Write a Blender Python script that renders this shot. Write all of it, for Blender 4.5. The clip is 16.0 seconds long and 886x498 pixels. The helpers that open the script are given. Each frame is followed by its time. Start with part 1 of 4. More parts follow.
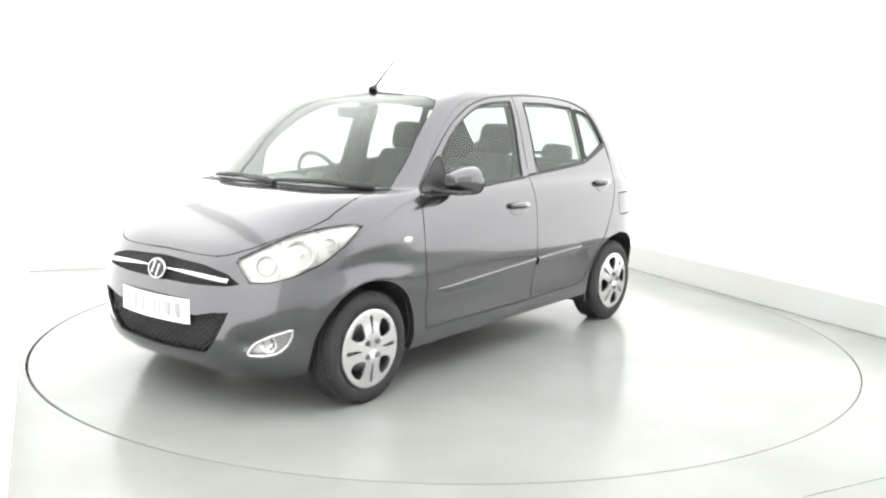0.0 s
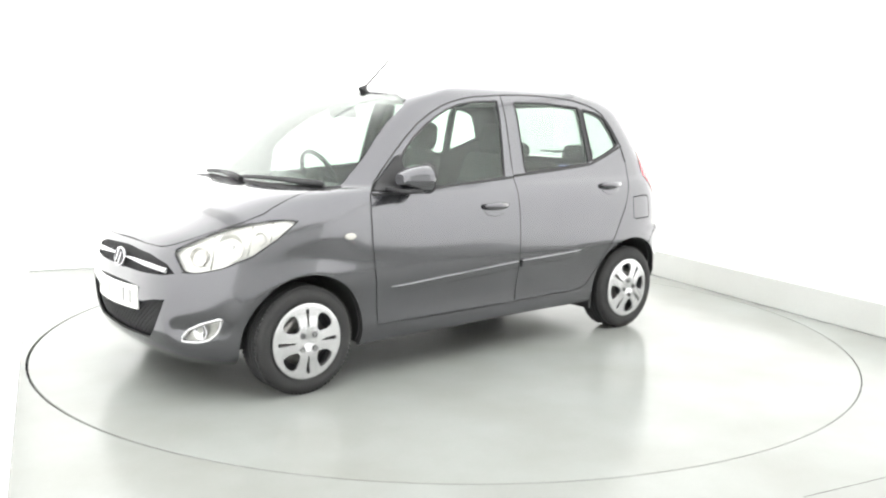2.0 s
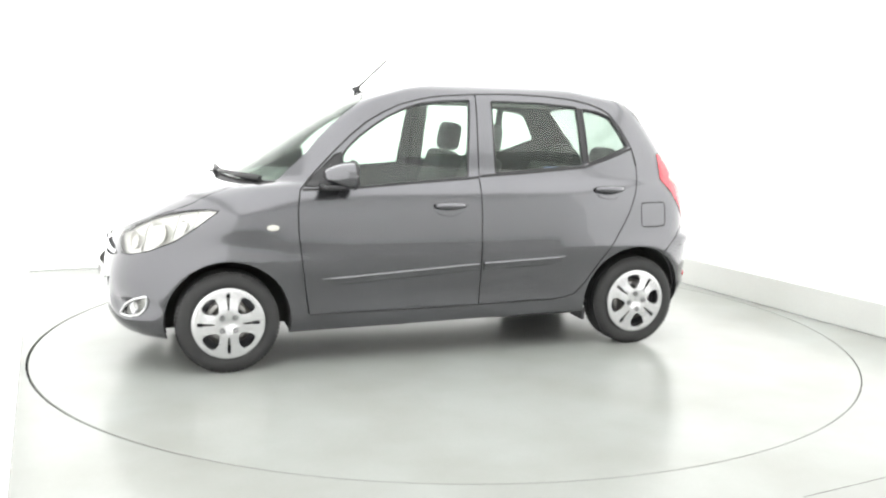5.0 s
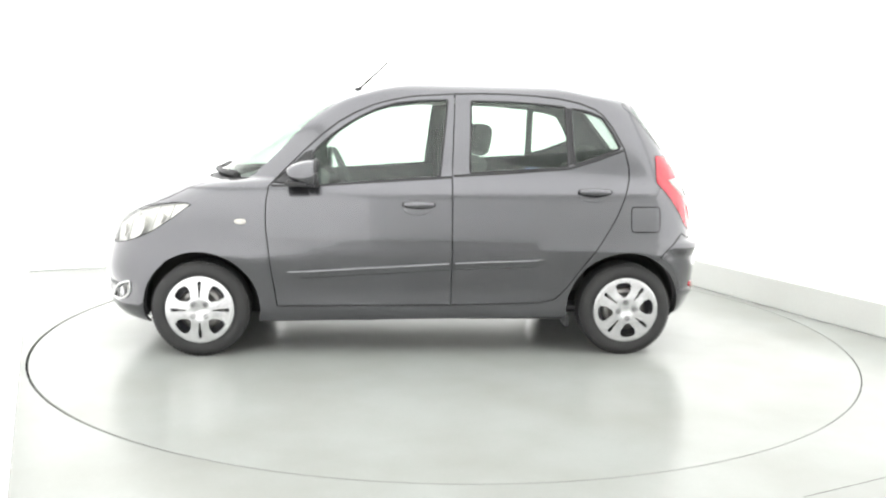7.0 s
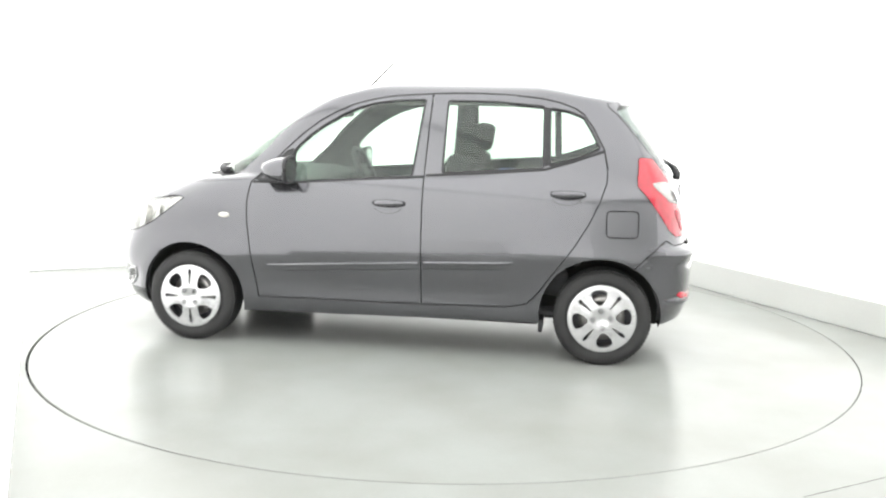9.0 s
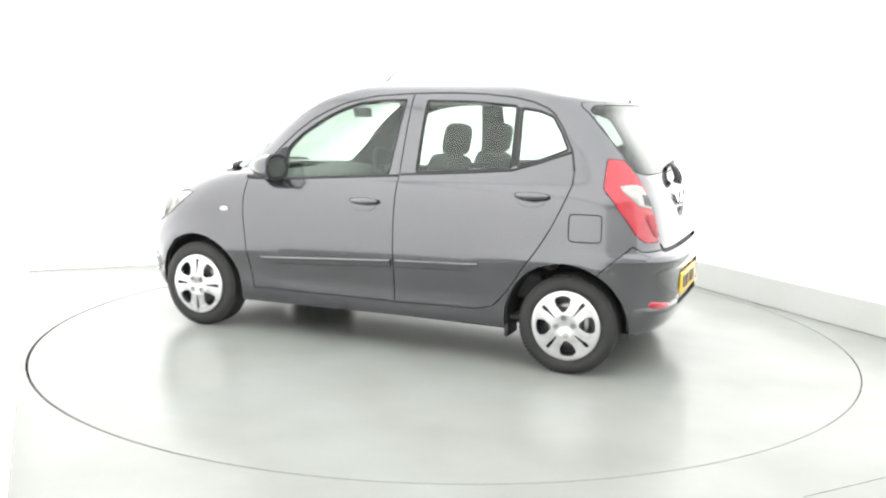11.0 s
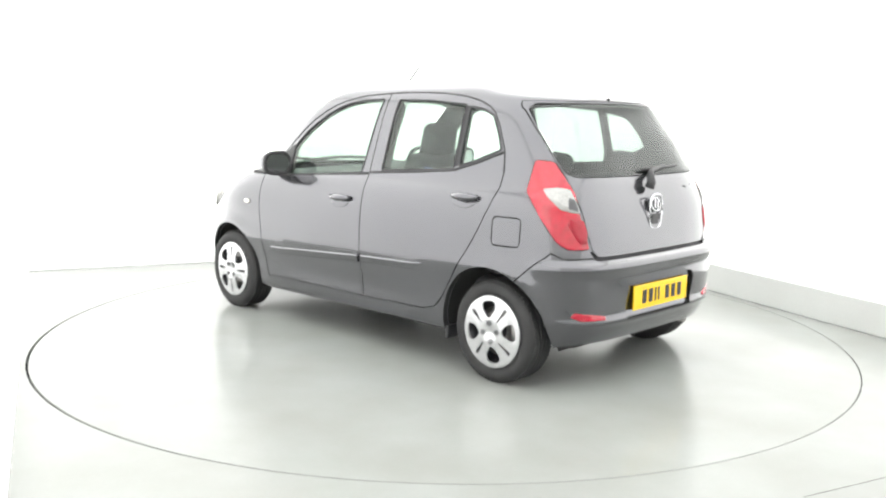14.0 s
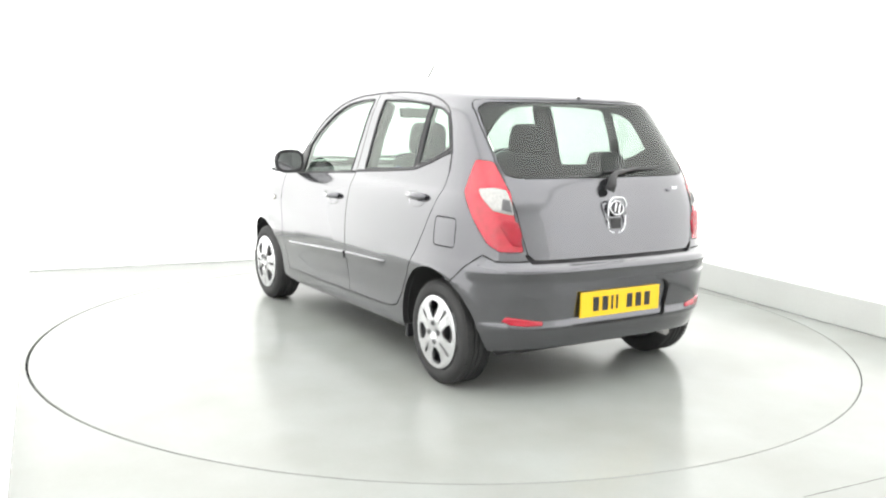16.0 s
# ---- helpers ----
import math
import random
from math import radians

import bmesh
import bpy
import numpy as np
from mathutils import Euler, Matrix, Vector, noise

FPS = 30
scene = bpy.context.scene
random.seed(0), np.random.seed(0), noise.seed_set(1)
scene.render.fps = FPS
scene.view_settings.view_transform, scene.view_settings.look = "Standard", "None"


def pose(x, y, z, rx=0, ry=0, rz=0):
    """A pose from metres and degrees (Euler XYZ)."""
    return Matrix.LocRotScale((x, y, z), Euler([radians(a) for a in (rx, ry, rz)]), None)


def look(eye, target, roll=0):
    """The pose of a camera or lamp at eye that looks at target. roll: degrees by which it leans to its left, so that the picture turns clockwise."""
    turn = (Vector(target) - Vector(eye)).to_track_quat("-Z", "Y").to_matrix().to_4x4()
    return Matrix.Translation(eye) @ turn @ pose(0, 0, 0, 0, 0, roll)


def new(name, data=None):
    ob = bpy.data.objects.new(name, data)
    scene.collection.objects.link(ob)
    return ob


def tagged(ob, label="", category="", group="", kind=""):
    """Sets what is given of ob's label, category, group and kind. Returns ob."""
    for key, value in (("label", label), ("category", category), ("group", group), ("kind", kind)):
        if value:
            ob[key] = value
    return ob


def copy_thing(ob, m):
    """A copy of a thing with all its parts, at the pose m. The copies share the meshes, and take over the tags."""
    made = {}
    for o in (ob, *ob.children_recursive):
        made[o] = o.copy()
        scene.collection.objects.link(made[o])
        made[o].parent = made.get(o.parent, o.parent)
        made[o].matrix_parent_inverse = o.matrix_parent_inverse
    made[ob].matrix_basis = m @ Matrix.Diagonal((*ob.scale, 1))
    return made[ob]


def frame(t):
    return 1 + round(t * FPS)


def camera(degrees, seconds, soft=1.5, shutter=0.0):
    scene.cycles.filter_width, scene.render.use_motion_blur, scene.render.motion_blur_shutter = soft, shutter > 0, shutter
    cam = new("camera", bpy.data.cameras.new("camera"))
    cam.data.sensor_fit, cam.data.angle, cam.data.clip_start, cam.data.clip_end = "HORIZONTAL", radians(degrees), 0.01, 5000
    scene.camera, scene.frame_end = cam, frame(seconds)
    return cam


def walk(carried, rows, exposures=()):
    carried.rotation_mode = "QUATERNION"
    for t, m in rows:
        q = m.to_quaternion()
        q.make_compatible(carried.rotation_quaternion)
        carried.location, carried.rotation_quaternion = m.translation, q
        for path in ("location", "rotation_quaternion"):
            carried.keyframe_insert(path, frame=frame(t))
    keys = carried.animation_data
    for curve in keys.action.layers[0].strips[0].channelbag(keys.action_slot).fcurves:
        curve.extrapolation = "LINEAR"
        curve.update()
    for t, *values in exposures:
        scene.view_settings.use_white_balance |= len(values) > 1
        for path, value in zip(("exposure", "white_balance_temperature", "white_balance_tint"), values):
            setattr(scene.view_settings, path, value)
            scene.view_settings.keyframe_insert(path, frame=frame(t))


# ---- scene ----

# ---- camera: fixed in the corner of the booth ----
cam = camera(53.2, 16.0, soft=2.2)
EYE = Vector((0.0, -5.516, 1.349))
YAW, TILT, ROLL = radians(-0.223), radians(-8.665), 1.117
AIM = EYE + Vector((math.sin(YAW) * math.cos(TILT), math.cos(YAW) * math.cos(TILT), math.sin(TILT)))
walk(cam, [(0.0, look(EYE, AIM, ROLL)), (16.0, look(EYE, AIM, ROLL))])

# ---- light ----
world = bpy.data.worlds.new("booth_world")
scene.world = world
world.use_nodes = True
world.node_tree.nodes["Background"].inputs[0].default_value = (0.9, 0.95, 1.0, 1)
world.node_tree.nodes["Background"].inputs[1].default_value = 0.05
scene.view_settings.exposure = 0.0
CEILING_GLOW = 1.9
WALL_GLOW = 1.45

# ---- materials ----


def material(name, color, rough=0.5, metal=0.0, spec=0.5, grain=0.0, grain_scale=40.0, stain=0.0, stain_scale=2.0,
             bump=0.0, coat=0.0, coat_rough=0.05, rough_var=0.0, tint=None):
    m = bpy.data.materials.new(name)
    m.use_nodes = True
    nt = m.node_tree
    b = nt.nodes["Principled BSDF"]
    b.inputs["Base Color"].default_value = (*color, 1)
    b.inputs["Roughness"].default_value = rough
    b.inputs["Metallic"].default_value = metal
    b.inputs["Specular IOR Level"].default_value = spec
    b.inputs["Coat Weight"].default_value = coat
    b.inputs["Coat Roughness"].default_value = coat_rough
    co = nt.nodes.new("ShaderNodeTexCoord")

    def noise_node(scale, detail):
        n = nt.nodes.new("ShaderNodeTexNoise")
        n.inputs["Scale"].default_value = scale
        n.inputs["Detail"].default_value = detail
        nt.links.new(co.outputs["Object"], n.inputs["Vector"])
        return n
    fine = noise_node(grain_scale, 4)
    wide = noise_node(stain_scale, 6)
    if grain or stain:
        last = None
        for n, amount, other in ((fine, grain, None), (wide, stain, tint)):
            if not amount:
                continue
            mix = nt.nodes.new("ShaderNodeMix")
            mix.data_type = "RGBA"
            mix.blend_type = "MIX"
            ramp = nt.nodes.new("ShaderNodeMapRange")
            ramp.inputs[1].default_value, ramp.inputs[2].default_value = 0.35, 0.7
            ramp.inputs[3].default_value, ramp.inputs[4].default_value = 0.0, amount
            nt.links.new(n.outputs["Fac"], ramp.inputs[0])
            nt.links.new(ramp.outputs[0], mix.inputs[0])
            mix.inputs[6].default_value = (*color, 1)
            mix.inputs[7].default_value = (*(other or tuple(c * 0.55 for c in color)), 1)
            if last:
                nt.links.new(last, mix.inputs[6])
            last = mix.outputs[2]
        nt.links.new(last, b.inputs["Base Color"])
    if rough_var:
        mr = nt.nodes.new("ShaderNodeMapRange")
        mr.inputs[3].default_value, mr.inputs[4].default_value = max(0.02, rough - rough_var), rough + rough_var
        nt.links.new(wide.outputs["Fac"], mr.inputs[0])
        nt.links.new(mr.outputs[0], b.inputs["Roughness"])
    if bump:
        bp = nt.nodes.new("ShaderNodeBump")
        bp.inputs["Strength"].default_value = bump
        bp.inputs["Distance"].default_value = 0.002
        nt.links.new(fine.outputs["Fac"], bp.inputs["Height"])
        nt.links.new(bp.outputs[0], b.inputs["Normal"])
    return m


def glass_material(name, color, rough=0.0, clear=0.75, gloss=0.5):
    """Thin pane: mostly see-through, with a mirror-like gloss that grows at grazing angles."""
    m = bpy.data.materials.new(name)
    m.use_nodes = True
    nt = m.node_tree
    nt.nodes.remove(nt.nodes["Principled BSDF"])
    out = nt.nodes["Material Output"]
    tr = nt.nodes.new("ShaderNodeBsdfTransparent")
    tr.inputs[0].default_value = (*color, 1)
    gl = nt.nodes.new("ShaderNodeBsdfGlossy")
    gl.inputs["Roughness"].default_value = rough
    lw = nt.nodes.new("ShaderNodeLayerWeight")
    lw.inputs[0].default_value = 0.5
    pw = nt.nodes.new("ShaderNodeMath")
    pw.operation = "POWER"
    pw.inputs[1].default_value = 5.0
    nt.links.new(lw.outputs["Facing"], pw.inputs[0])
    fr = nt.nodes.new("ShaderNodeMapRange")
    fr.inputs[3].default_value, fr.inputs[4].default_value = 0.04, 1.0
    nt.links.new(pw.outputs[0], fr.inputs[0])
    mx = nt.nodes.new("ShaderNodeMixShader")
    nt.links.new(fr.outputs[0], mx.inputs[0])
    nt.links.new(tr.outputs[0], mx.inputs[1])
    nt.links.new(gl.outputs[0], mx.inputs[2])
    nt.links.new(mx.outputs[0], out.inputs[0])
    return m


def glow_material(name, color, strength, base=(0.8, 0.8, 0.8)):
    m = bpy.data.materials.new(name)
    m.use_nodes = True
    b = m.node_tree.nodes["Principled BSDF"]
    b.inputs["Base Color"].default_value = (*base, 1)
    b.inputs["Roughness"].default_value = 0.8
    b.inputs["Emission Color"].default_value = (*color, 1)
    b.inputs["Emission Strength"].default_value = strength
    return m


PAINT = material("grey_metallic_paint", (0.112, 0.112, 0.122), 0.19, 0.85, 0.5, grain=0.08, grain_scale=900, stain=0.1,
                 stain_scale=3, coat=1.0, coat_rough=0.02, rough_var=0.04)
BLACK = material("black_plastic", (0.022, 0.022, 0.024), 0.5, grain=0.3, grain_scale=300, bump=0.15)
RUBBER = material("tyre_rubber", (0.024, 0.024, 0.025), 0.75, grain=0.4, grain_scale=120, stain=0.3, stain_scale=9,
                  bump=0.4, tint=(0.042, 0.041, 0.039))
SILVER = material("silver_hubcap_paint", (0.62, 0.62, 0.63), 0.27, 0.75, grain=0.12, grain_scale=500, stain=0.15,
                  stain_scale=14, coat=0.4)
CHROME = material("chrome", (0.58, 0.58, 0.60), 0.10, 1.0, grain=0.1, grain_scale=60, rough_var=0.04)
DARK_GAP = material("dark_underseal", (0.02, 0.02, 0.02), 0.9, grain=0.4, grain_scale=60)
STEEL = material("steel_rim", (0.06, 0.06, 0.065), 0.5, 0.6, grain=0.3, grain_scale=80)
DISC = material("brake_disc_steel", (0.35, 0.34, 0.33), 0.35, 0.9, grain=0.3, grain_scale=200)
GLASS = glass_material("clear_car_glass", (0.77, 0.83, 0.79))
TINT = glass_material("tinted_rear_glass", (0.66, 0.69, 0.68))
LENS = glass_material("clear_lamp_lens", (0.97, 0.97, 0.97))
RED = material("red_lamp_lens", (0.42, 0.004, 0.022), 0.1, 0, 0.5, grain=0.55, grain_scale=26, coat=0.7, bump=0.4)
DARK_RED = material("dark_red_lamp", (0.3, 0.006, 0.02), 0.2, 0, 0.4, grain=0.3, grain_scale=50, coat=0.1)
REFLECT = material("lamp_reflector", (0.64, 0.64, 0.61), 0.3, 0.45, grain=0.2, grain_scale=30, bump=0.3)
AMBER = material("clear_indicator_lens", (0.5, 0.49, 0.45), 0.15, 0.1, coat=1.0, grain=0.2, grain_scale=120)
REVERSE = material("clear_reversing_lens", (0.34, 0.34, 0.33), 0.18, 0.5, grain=0.5, grain_scale=60, coat=0.6)
CLOTH = material("dark_grey_seat_cloth", (0.085, 0.085, 0.09), 0.9, grain=0.5, grain_scale=260, stain=0.2, stain_scale=5,
                 bump=0.5)
TRIM = material("grey_dashboard_plastic", (0.09, 0.09, 0.095), 0.6, grain=0.3, grain_scale=220, bump=0.3)
HEADLINER = material("pale_headliner", (0.5, 0.5, 0.48), 0.9, grain=0.2, grain_scale=200)
PLATE_WHITE = material("white_plate", (0.82, 0.82, 0.80), 0.25, stain=0.08, grain=0.05)
PLATE_YELLOW = material("yellow_plate", (0.85, 0.55, 0.02), 0.25, stain=0.08, grain=0.05)
INK = material("plate_black_ink", (0.015, 0.015, 0.015), 0.35, grain=0.1)
PALE_INK = material("pale_plate_ink", (0.36, 0.36, 0.36), 0.35, grain=0.1)
WALL = material("white_booth_wall", (0.9, 0.9, 0.895), 0.8, stain=0.05, stain_scale=0.8, grain=0.05, grain_scale=90,
                bump=0.05)
PLINTH = material("pale_grey_plinth", (0.62, 0.63, 0.61), 0.55, stain=0.15, stain_scale=1.5, grain=0.08, grain_scale=80,
                  bump=0.1)
FLOOR = material("pale_glossy_floor_paint", (0.302, 0.315, 0.303), 0.2, 0, 0.14, tint=(0.205, 0.20, 0.178), stain=0.38, stain_scale=1.5, grain=0.05,
                 grain_scale=60, rough_var=0.04, bump=0.02)
GAP = material("black_floor_joint", (0.015, 0.015, 0.015), 0.8)
STICKER = material("pale_blue_sticker", (0.35, 0.4, 0.75), 0.5)
# emission added to the plain white walls, so they come out evenly bright
BRIGHT_WALL = glow_material("white_wall_with_added_glow", (1.0, 1.0, 0.985), WALL_GLOW, (0.82, 0.82, 0.81))
GLOW = glow_material("luminous_ceiling_film", (1.0, 1.0, 0.985), CEILING_GLOW)

# ---- helpers for meshes ----


def part(name, bm, mat, parent=None, label="", smooth=False):
    me = bpy.data.meshes.new(name)
    lay = bm.verts.layers.float_vector.get("n")
    ns = [Vector(v[lay]) for v in bm.verts] if lay else None
    bm.to_mesh(me)
    bm.free()
    if ns:
        loops = []
        for p in me.polygons:
            for v in p.vertices:
                n = ns[v] if p.use_smooth and ns[v].length > 0.1 else p.normal
                loops.append(-n if p.use_smooth and n.dot(p.normal) < 0 else n)
        me.normals_split_custom_set([tuple(n) for n in loops])
    for m in (mat if isinstance(mat, (list, tuple)) else [mat]):
        me.materials.append(m)
    if smooth:
        me.polygons.foreach_set("use_smooth", [True] * len(me.polygons))
    ob = new(name, me)
    if parent:
        ob.parent = parent
    if label:
        tagged(ob, label)
    return ob


def box(bm, x0, x1, y0, y1, z0, z1, bevel=0.0, m=None):
    r = bmesh.ops.create_cube(bm, size=1.0)
    for v in r["verts"]:
        v.co = Vector(((x0 + x1) / 2 + v.co.x * (x1 - x0), (y0 + y1) / 2 + v.co.y * (y1 - y0), (z0 + z1) / 2 + v.co.z * (z1 - z0)))
    vs = r["verts"]
    if bevel:
        es = list({e for v in vs for e in v.link_edges})
        out = bmesh.ops.bevel(bm, geom=es, offset=bevel, segments=3, affect="EDGES", profile=0.5)
        vs = list({v for f in out["faces"] for v in f.verts} | {v for v in vs if v.is_valid})
    if m:
        bmesh.ops.transform(bm, matrix=m, verts=[v for v in vs if v.is_valid])
    return vs


def lathe(bm, profile, n=48, m=None, mat=0):
    """Turns a profile of (radius, height) about the z axis."""
    rings = []
    for r, h in profile:
        ring = []
        for i in range(n):
            a = 2 * math.pi * i / n
            p = Vector((r * math.cos(a), r * math.sin(a), h))
            ring.append(bm.verts.new(m @ p if m else p))
        rings.append(ring)
    for a, b in zip(rings, rings[1:]):
        for i in range(n):
            f = bm.faces.new((a[i], a[(i + 1) % n], b[(i + 1) % n], b[i]))
            f.smooth = True
            f.material_index = mat
    return rings


def tube(bm, points, radius, n=8, closed=False):
    """A round bar along a line of points; radius is one number or one for each point."""
    pts = [Vector(p) for p in points]
    k = len(pts)
    rings = []
    for i, p in enumerate(pts):
        a = pts[(i - 1) % k] if closed or i else p
        b = pts[(i + 1) % k] if closed or i < k - 1 else p
        d = (b - a).normalized()
        s = d.cross(Vector((0, 0, 1)))
        if s.length < 1e-3:
            s = d.cross(Vector((0, 1, 0)))
        s.normalize()
        u = s.cross(d)
        r = radius[i] if isinstance(radius, (list, tuple)) else radius
        rings.append([bm.verts.new(p + r * (math.cos(2 * math.pi * j / n) * s + math.sin(2 * math.pi * j / n) * u)) for j in range(n)])
    pairs = list(zip(rings, rings[1:])) + ([(rings[-1], rings[0])] if closed else [])
    for a, b in pairs:
        for j in range(n):
            bm.faces.new((a[j], a[(j + 1) % n], b[(j + 1) % n], b[j])).smooth = True
    if not closed:
        bm.faces.new(rings[0][::-1])
        bm.faces.new(rings[-1])


def prism(bm, outline, depth, m=None):
    """A slab with this outline in x, y and this depth in z."""
    lo = [bm.verts.new((x, y, 0)) for x, y in outline]
    hi = [bm.verts.new((x, y, depth)) for x, y in outline]
    bm.faces.new(lo[::-1])
    bm.faces.new(hi)
    for i in range(len(lo)):
        j = (i + 1) % len(lo)
        bm.faces.new((lo[i], lo[j], hi[j], hi[i]))
    if m:
        bmesh.ops.transform(bm, matrix=m, verts=lo + hi)


def inside(p, poly):
    x, y = p
    hit = False
    j = len(poly) - 1
    for i in range(len(poly)):
        (xi, yi), (xj, yj) = poly[i], poly[j]
        if (yi > y) != (yj > y) and x < (xj - xi) * (y - yi) / (yj - yi) + xi:
            hit = not hit
        j = i
    return hit


def rounded(poly, r=0.02, n=3):
    """The polygon with its corners rounded off."""
    out = []
    k = len(poly)
    for i in range(k):
        p, a, b = Vector(poly[i]), Vector(poly[i - 1]), Vector(poly[(i + 1) % k])
        d1, d2 = a - p, b - p
        q = min(r, d1.length * 0.4, d2.length * 0.4)
        s, e = p + d1.normalized() * q, p + d2.normalized() * q
        for j in range(n + 1):
            t = j / n
            out.append(tuple(s * (1 - t) ** 2 + p * 2 * t * (1 - t) + e * t * t))
    return out


# ---- the booth ----
TURN = radians(24.5)
ROOM = Matrix.Rotation(TURN, 4, "Z")
U0, U1, V0, V1, HIGH = -2.46, 2.54, -5.45, 2.96, 3.1
RING = 2.42


def setting(name, bm, mat, label, category, m=ROOM):
    ob = part(name, bm, mat)
    ob.matrix_world = m
    return tagged(ob, label, category, kind="structure")


def build_booth():
    bm = bmesh.new()
    n = 128
    off = Matrix.Rotation(-TURN, 4, "Z") @ Vector((-0.0045, 0.0, 0.0))
    inner = [bm.verts.new(off + Vector((math.cos(2 * math.pi * i / n), math.sin(2 * math.pi * i / n), 0)) * (RING + 0.005)) for i in range(n)]
    inner_e = [bm.edges.new((inner[i], inner[(i + 1) % n])) for i in range(n)]
    cs = [bm.verts.new(p) for p in ((U0 - 0.2, V0 - 0.2, 0), (U1 + 0.2, V0 - 0.2, 0), (U1 + 0.2, V1 + 0.2, 0), (U0 - 0.2, V1 + 0.2, 0))]
    outer_e = [bm.edges.new((cs[i], cs[(i + 1) % 4])) for i in range(4)]
    bmesh.ops.triangle_fill(bm, edges=inner_e + outer_e, use_beauty=True)
    for f in list(bm.faces):
        c = f.calc_center_median()
        if c.length < RING - 0.1:
            bm.faces.remove(f)
    rim = [bm.verts.new(v.co + Vector((0, 0, -0.05))) for v in inner]
    for i in range(n):
        bm.faces.new((inner[i], inner[(i + 1) % n], rim[(i + 1) % n], rim[i]))
    for f in bm.faces:
        if abs(f.normal.z) > 0.5 and f.normal.z < 0:
            f.normal_flip()
    setting("floor", bm, FLOOR, "pale grey glossy painted floor with faint stains", "floor")
    bm = bmesh.new()
    box(bm, U0 - 0.3, U1 + 0.3, V0 - 0.3, V1 + 0.3, -0.12, -0.05)
    setting("floor_pit", bm, GAP, "dark pit under the turntable seen as a thin ring gap", "floor")
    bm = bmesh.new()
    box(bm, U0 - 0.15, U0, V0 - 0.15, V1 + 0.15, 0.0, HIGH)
    setting("wall_west", bm, BRIGHT_WALL, "plain white booth wall with an added glow", "wall")
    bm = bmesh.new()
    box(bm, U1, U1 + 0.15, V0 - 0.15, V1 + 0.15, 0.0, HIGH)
    setting("wall_east", bm, BRIGHT_WALL, "plain white booth wall with an added glow above a low plinth", "wall")
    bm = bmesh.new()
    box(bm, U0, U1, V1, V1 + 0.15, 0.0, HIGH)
    setting("wall_north", bm, BRIGHT_WALL, "plain white booth back wall with an added glow", "wall")
    bm = bmesh.new()
    box(bm, U0, U1, V0 - 0.15, V0, 0.0, HIGH)
    setting("wall_south", bm, WALL, "plain white booth wall at the entrance end", "wall")
    bm = bmesh.new()
    box(bm, U0 - 0.15, U1 + 0.15, V0 - 0.15, V1 + 0.15, HIGH, HIGH + 0.1)
    setting("ceiling", bm, WALL, "plain white booth ceiling", "ceiling")
    bm = bmesh.new()
    box(bm, U1 - 0.03, U1 - 0.001, V0 + 0.02, V1 - 0.04, 0.0, 0.215, 0.006)
    setting("baseboard", bm, PLINTH, "low pale grey plinth along the booth wall", "baseboard")
    bm = bmesh.new()
    box(bm, U0 + 0.01, U1 - 0.04, V1 - 0.03, V1 - 0.001, 0.0, 0.1, 0.006)
    setting("baseboard", bm, WALL, "low white plinth along the booth back wall", "baseboard")
    bm = bmesh.new()
    box(bm, -0.6, 0.6, -0.0012, 0.0012, 0.0004, 0.001)
    setting("floor_joint", bm, GAP, "thin dark joint in the painted floor", "floor joint", Matrix.Translation((1.85, -2.20, 0)) @ Matrix.Rotation(0.464, 4, "Z"))
    light = tagged(new("ceiling_light"), "large luminous white ceiling panel over the turntable", "ceiling light")
    light.matrix_world = ROOM @ pose(0, 0, HIGH)
    pu0, pu1, pv0, pv1 = U0 + 0.25, U1 - 0.25, V0 + 1.2, V1 - 0.25
    bm = bmesh.new()
    box(bm, pu0, pu1, pv0, pv1, -0.06, -0.02)
    part("diffuser", bm, GLOW, light, "glowing white diffuser film")
    bm = bmesh.new()
    for a in ((pu0 - 0.04, pu0, pv0 - 0.04, pv1 + 0.04), (pu1, pu1 + 0.04, pv0 - 0.04, pv1 + 0.04),
              (pu0, pu1, pv0 - 0.04, pv0), (pu0, pu1, pv1, pv1 + 0.04)):
        box(bm, *a, -0.07, -0.001)
    part("frame", bm, WALL, light, "white frame")
    # turntable
    table = tagged(new("turntable"), "round pale grey glossy turntable flush with the floor", "turntable")
    bm = bmesh.new()
    rings = lathe(bm, [(RING - 0.05, 0.0), (1.6, 0.0), (0.8, 0.0), (0.05, 0.0)], 128)
    bm.faces.new(rings[-1])
    for f in bm.faces:
        f.smooth = False
    part("deck", bm, FLOOR, table, "pale grey painted deck")
    bm = bmesh.new()
    lathe(bm, [(RING - 0.004, -0.05), (RING - 0.004, -0.003), (RING - 0.007, 0.0), (RING - 0.05, 0.0)], 128)
    for f in bm.faces:
        f.smooth = False
    part("edge_ring", bm, FLOOR, table, "pale grey outer edge of the deck")
    return table


turntable = build_booth()

# ---- the car: nose along +x, left side +y, ground at z = 0 ----
WHEELS = {"front": (1.19, 0.265), "rear": (-1.19, 0.265)}
ARCHES = ((1.19, 0.264, 0.322), (-1.176, 0.268, 0.328))


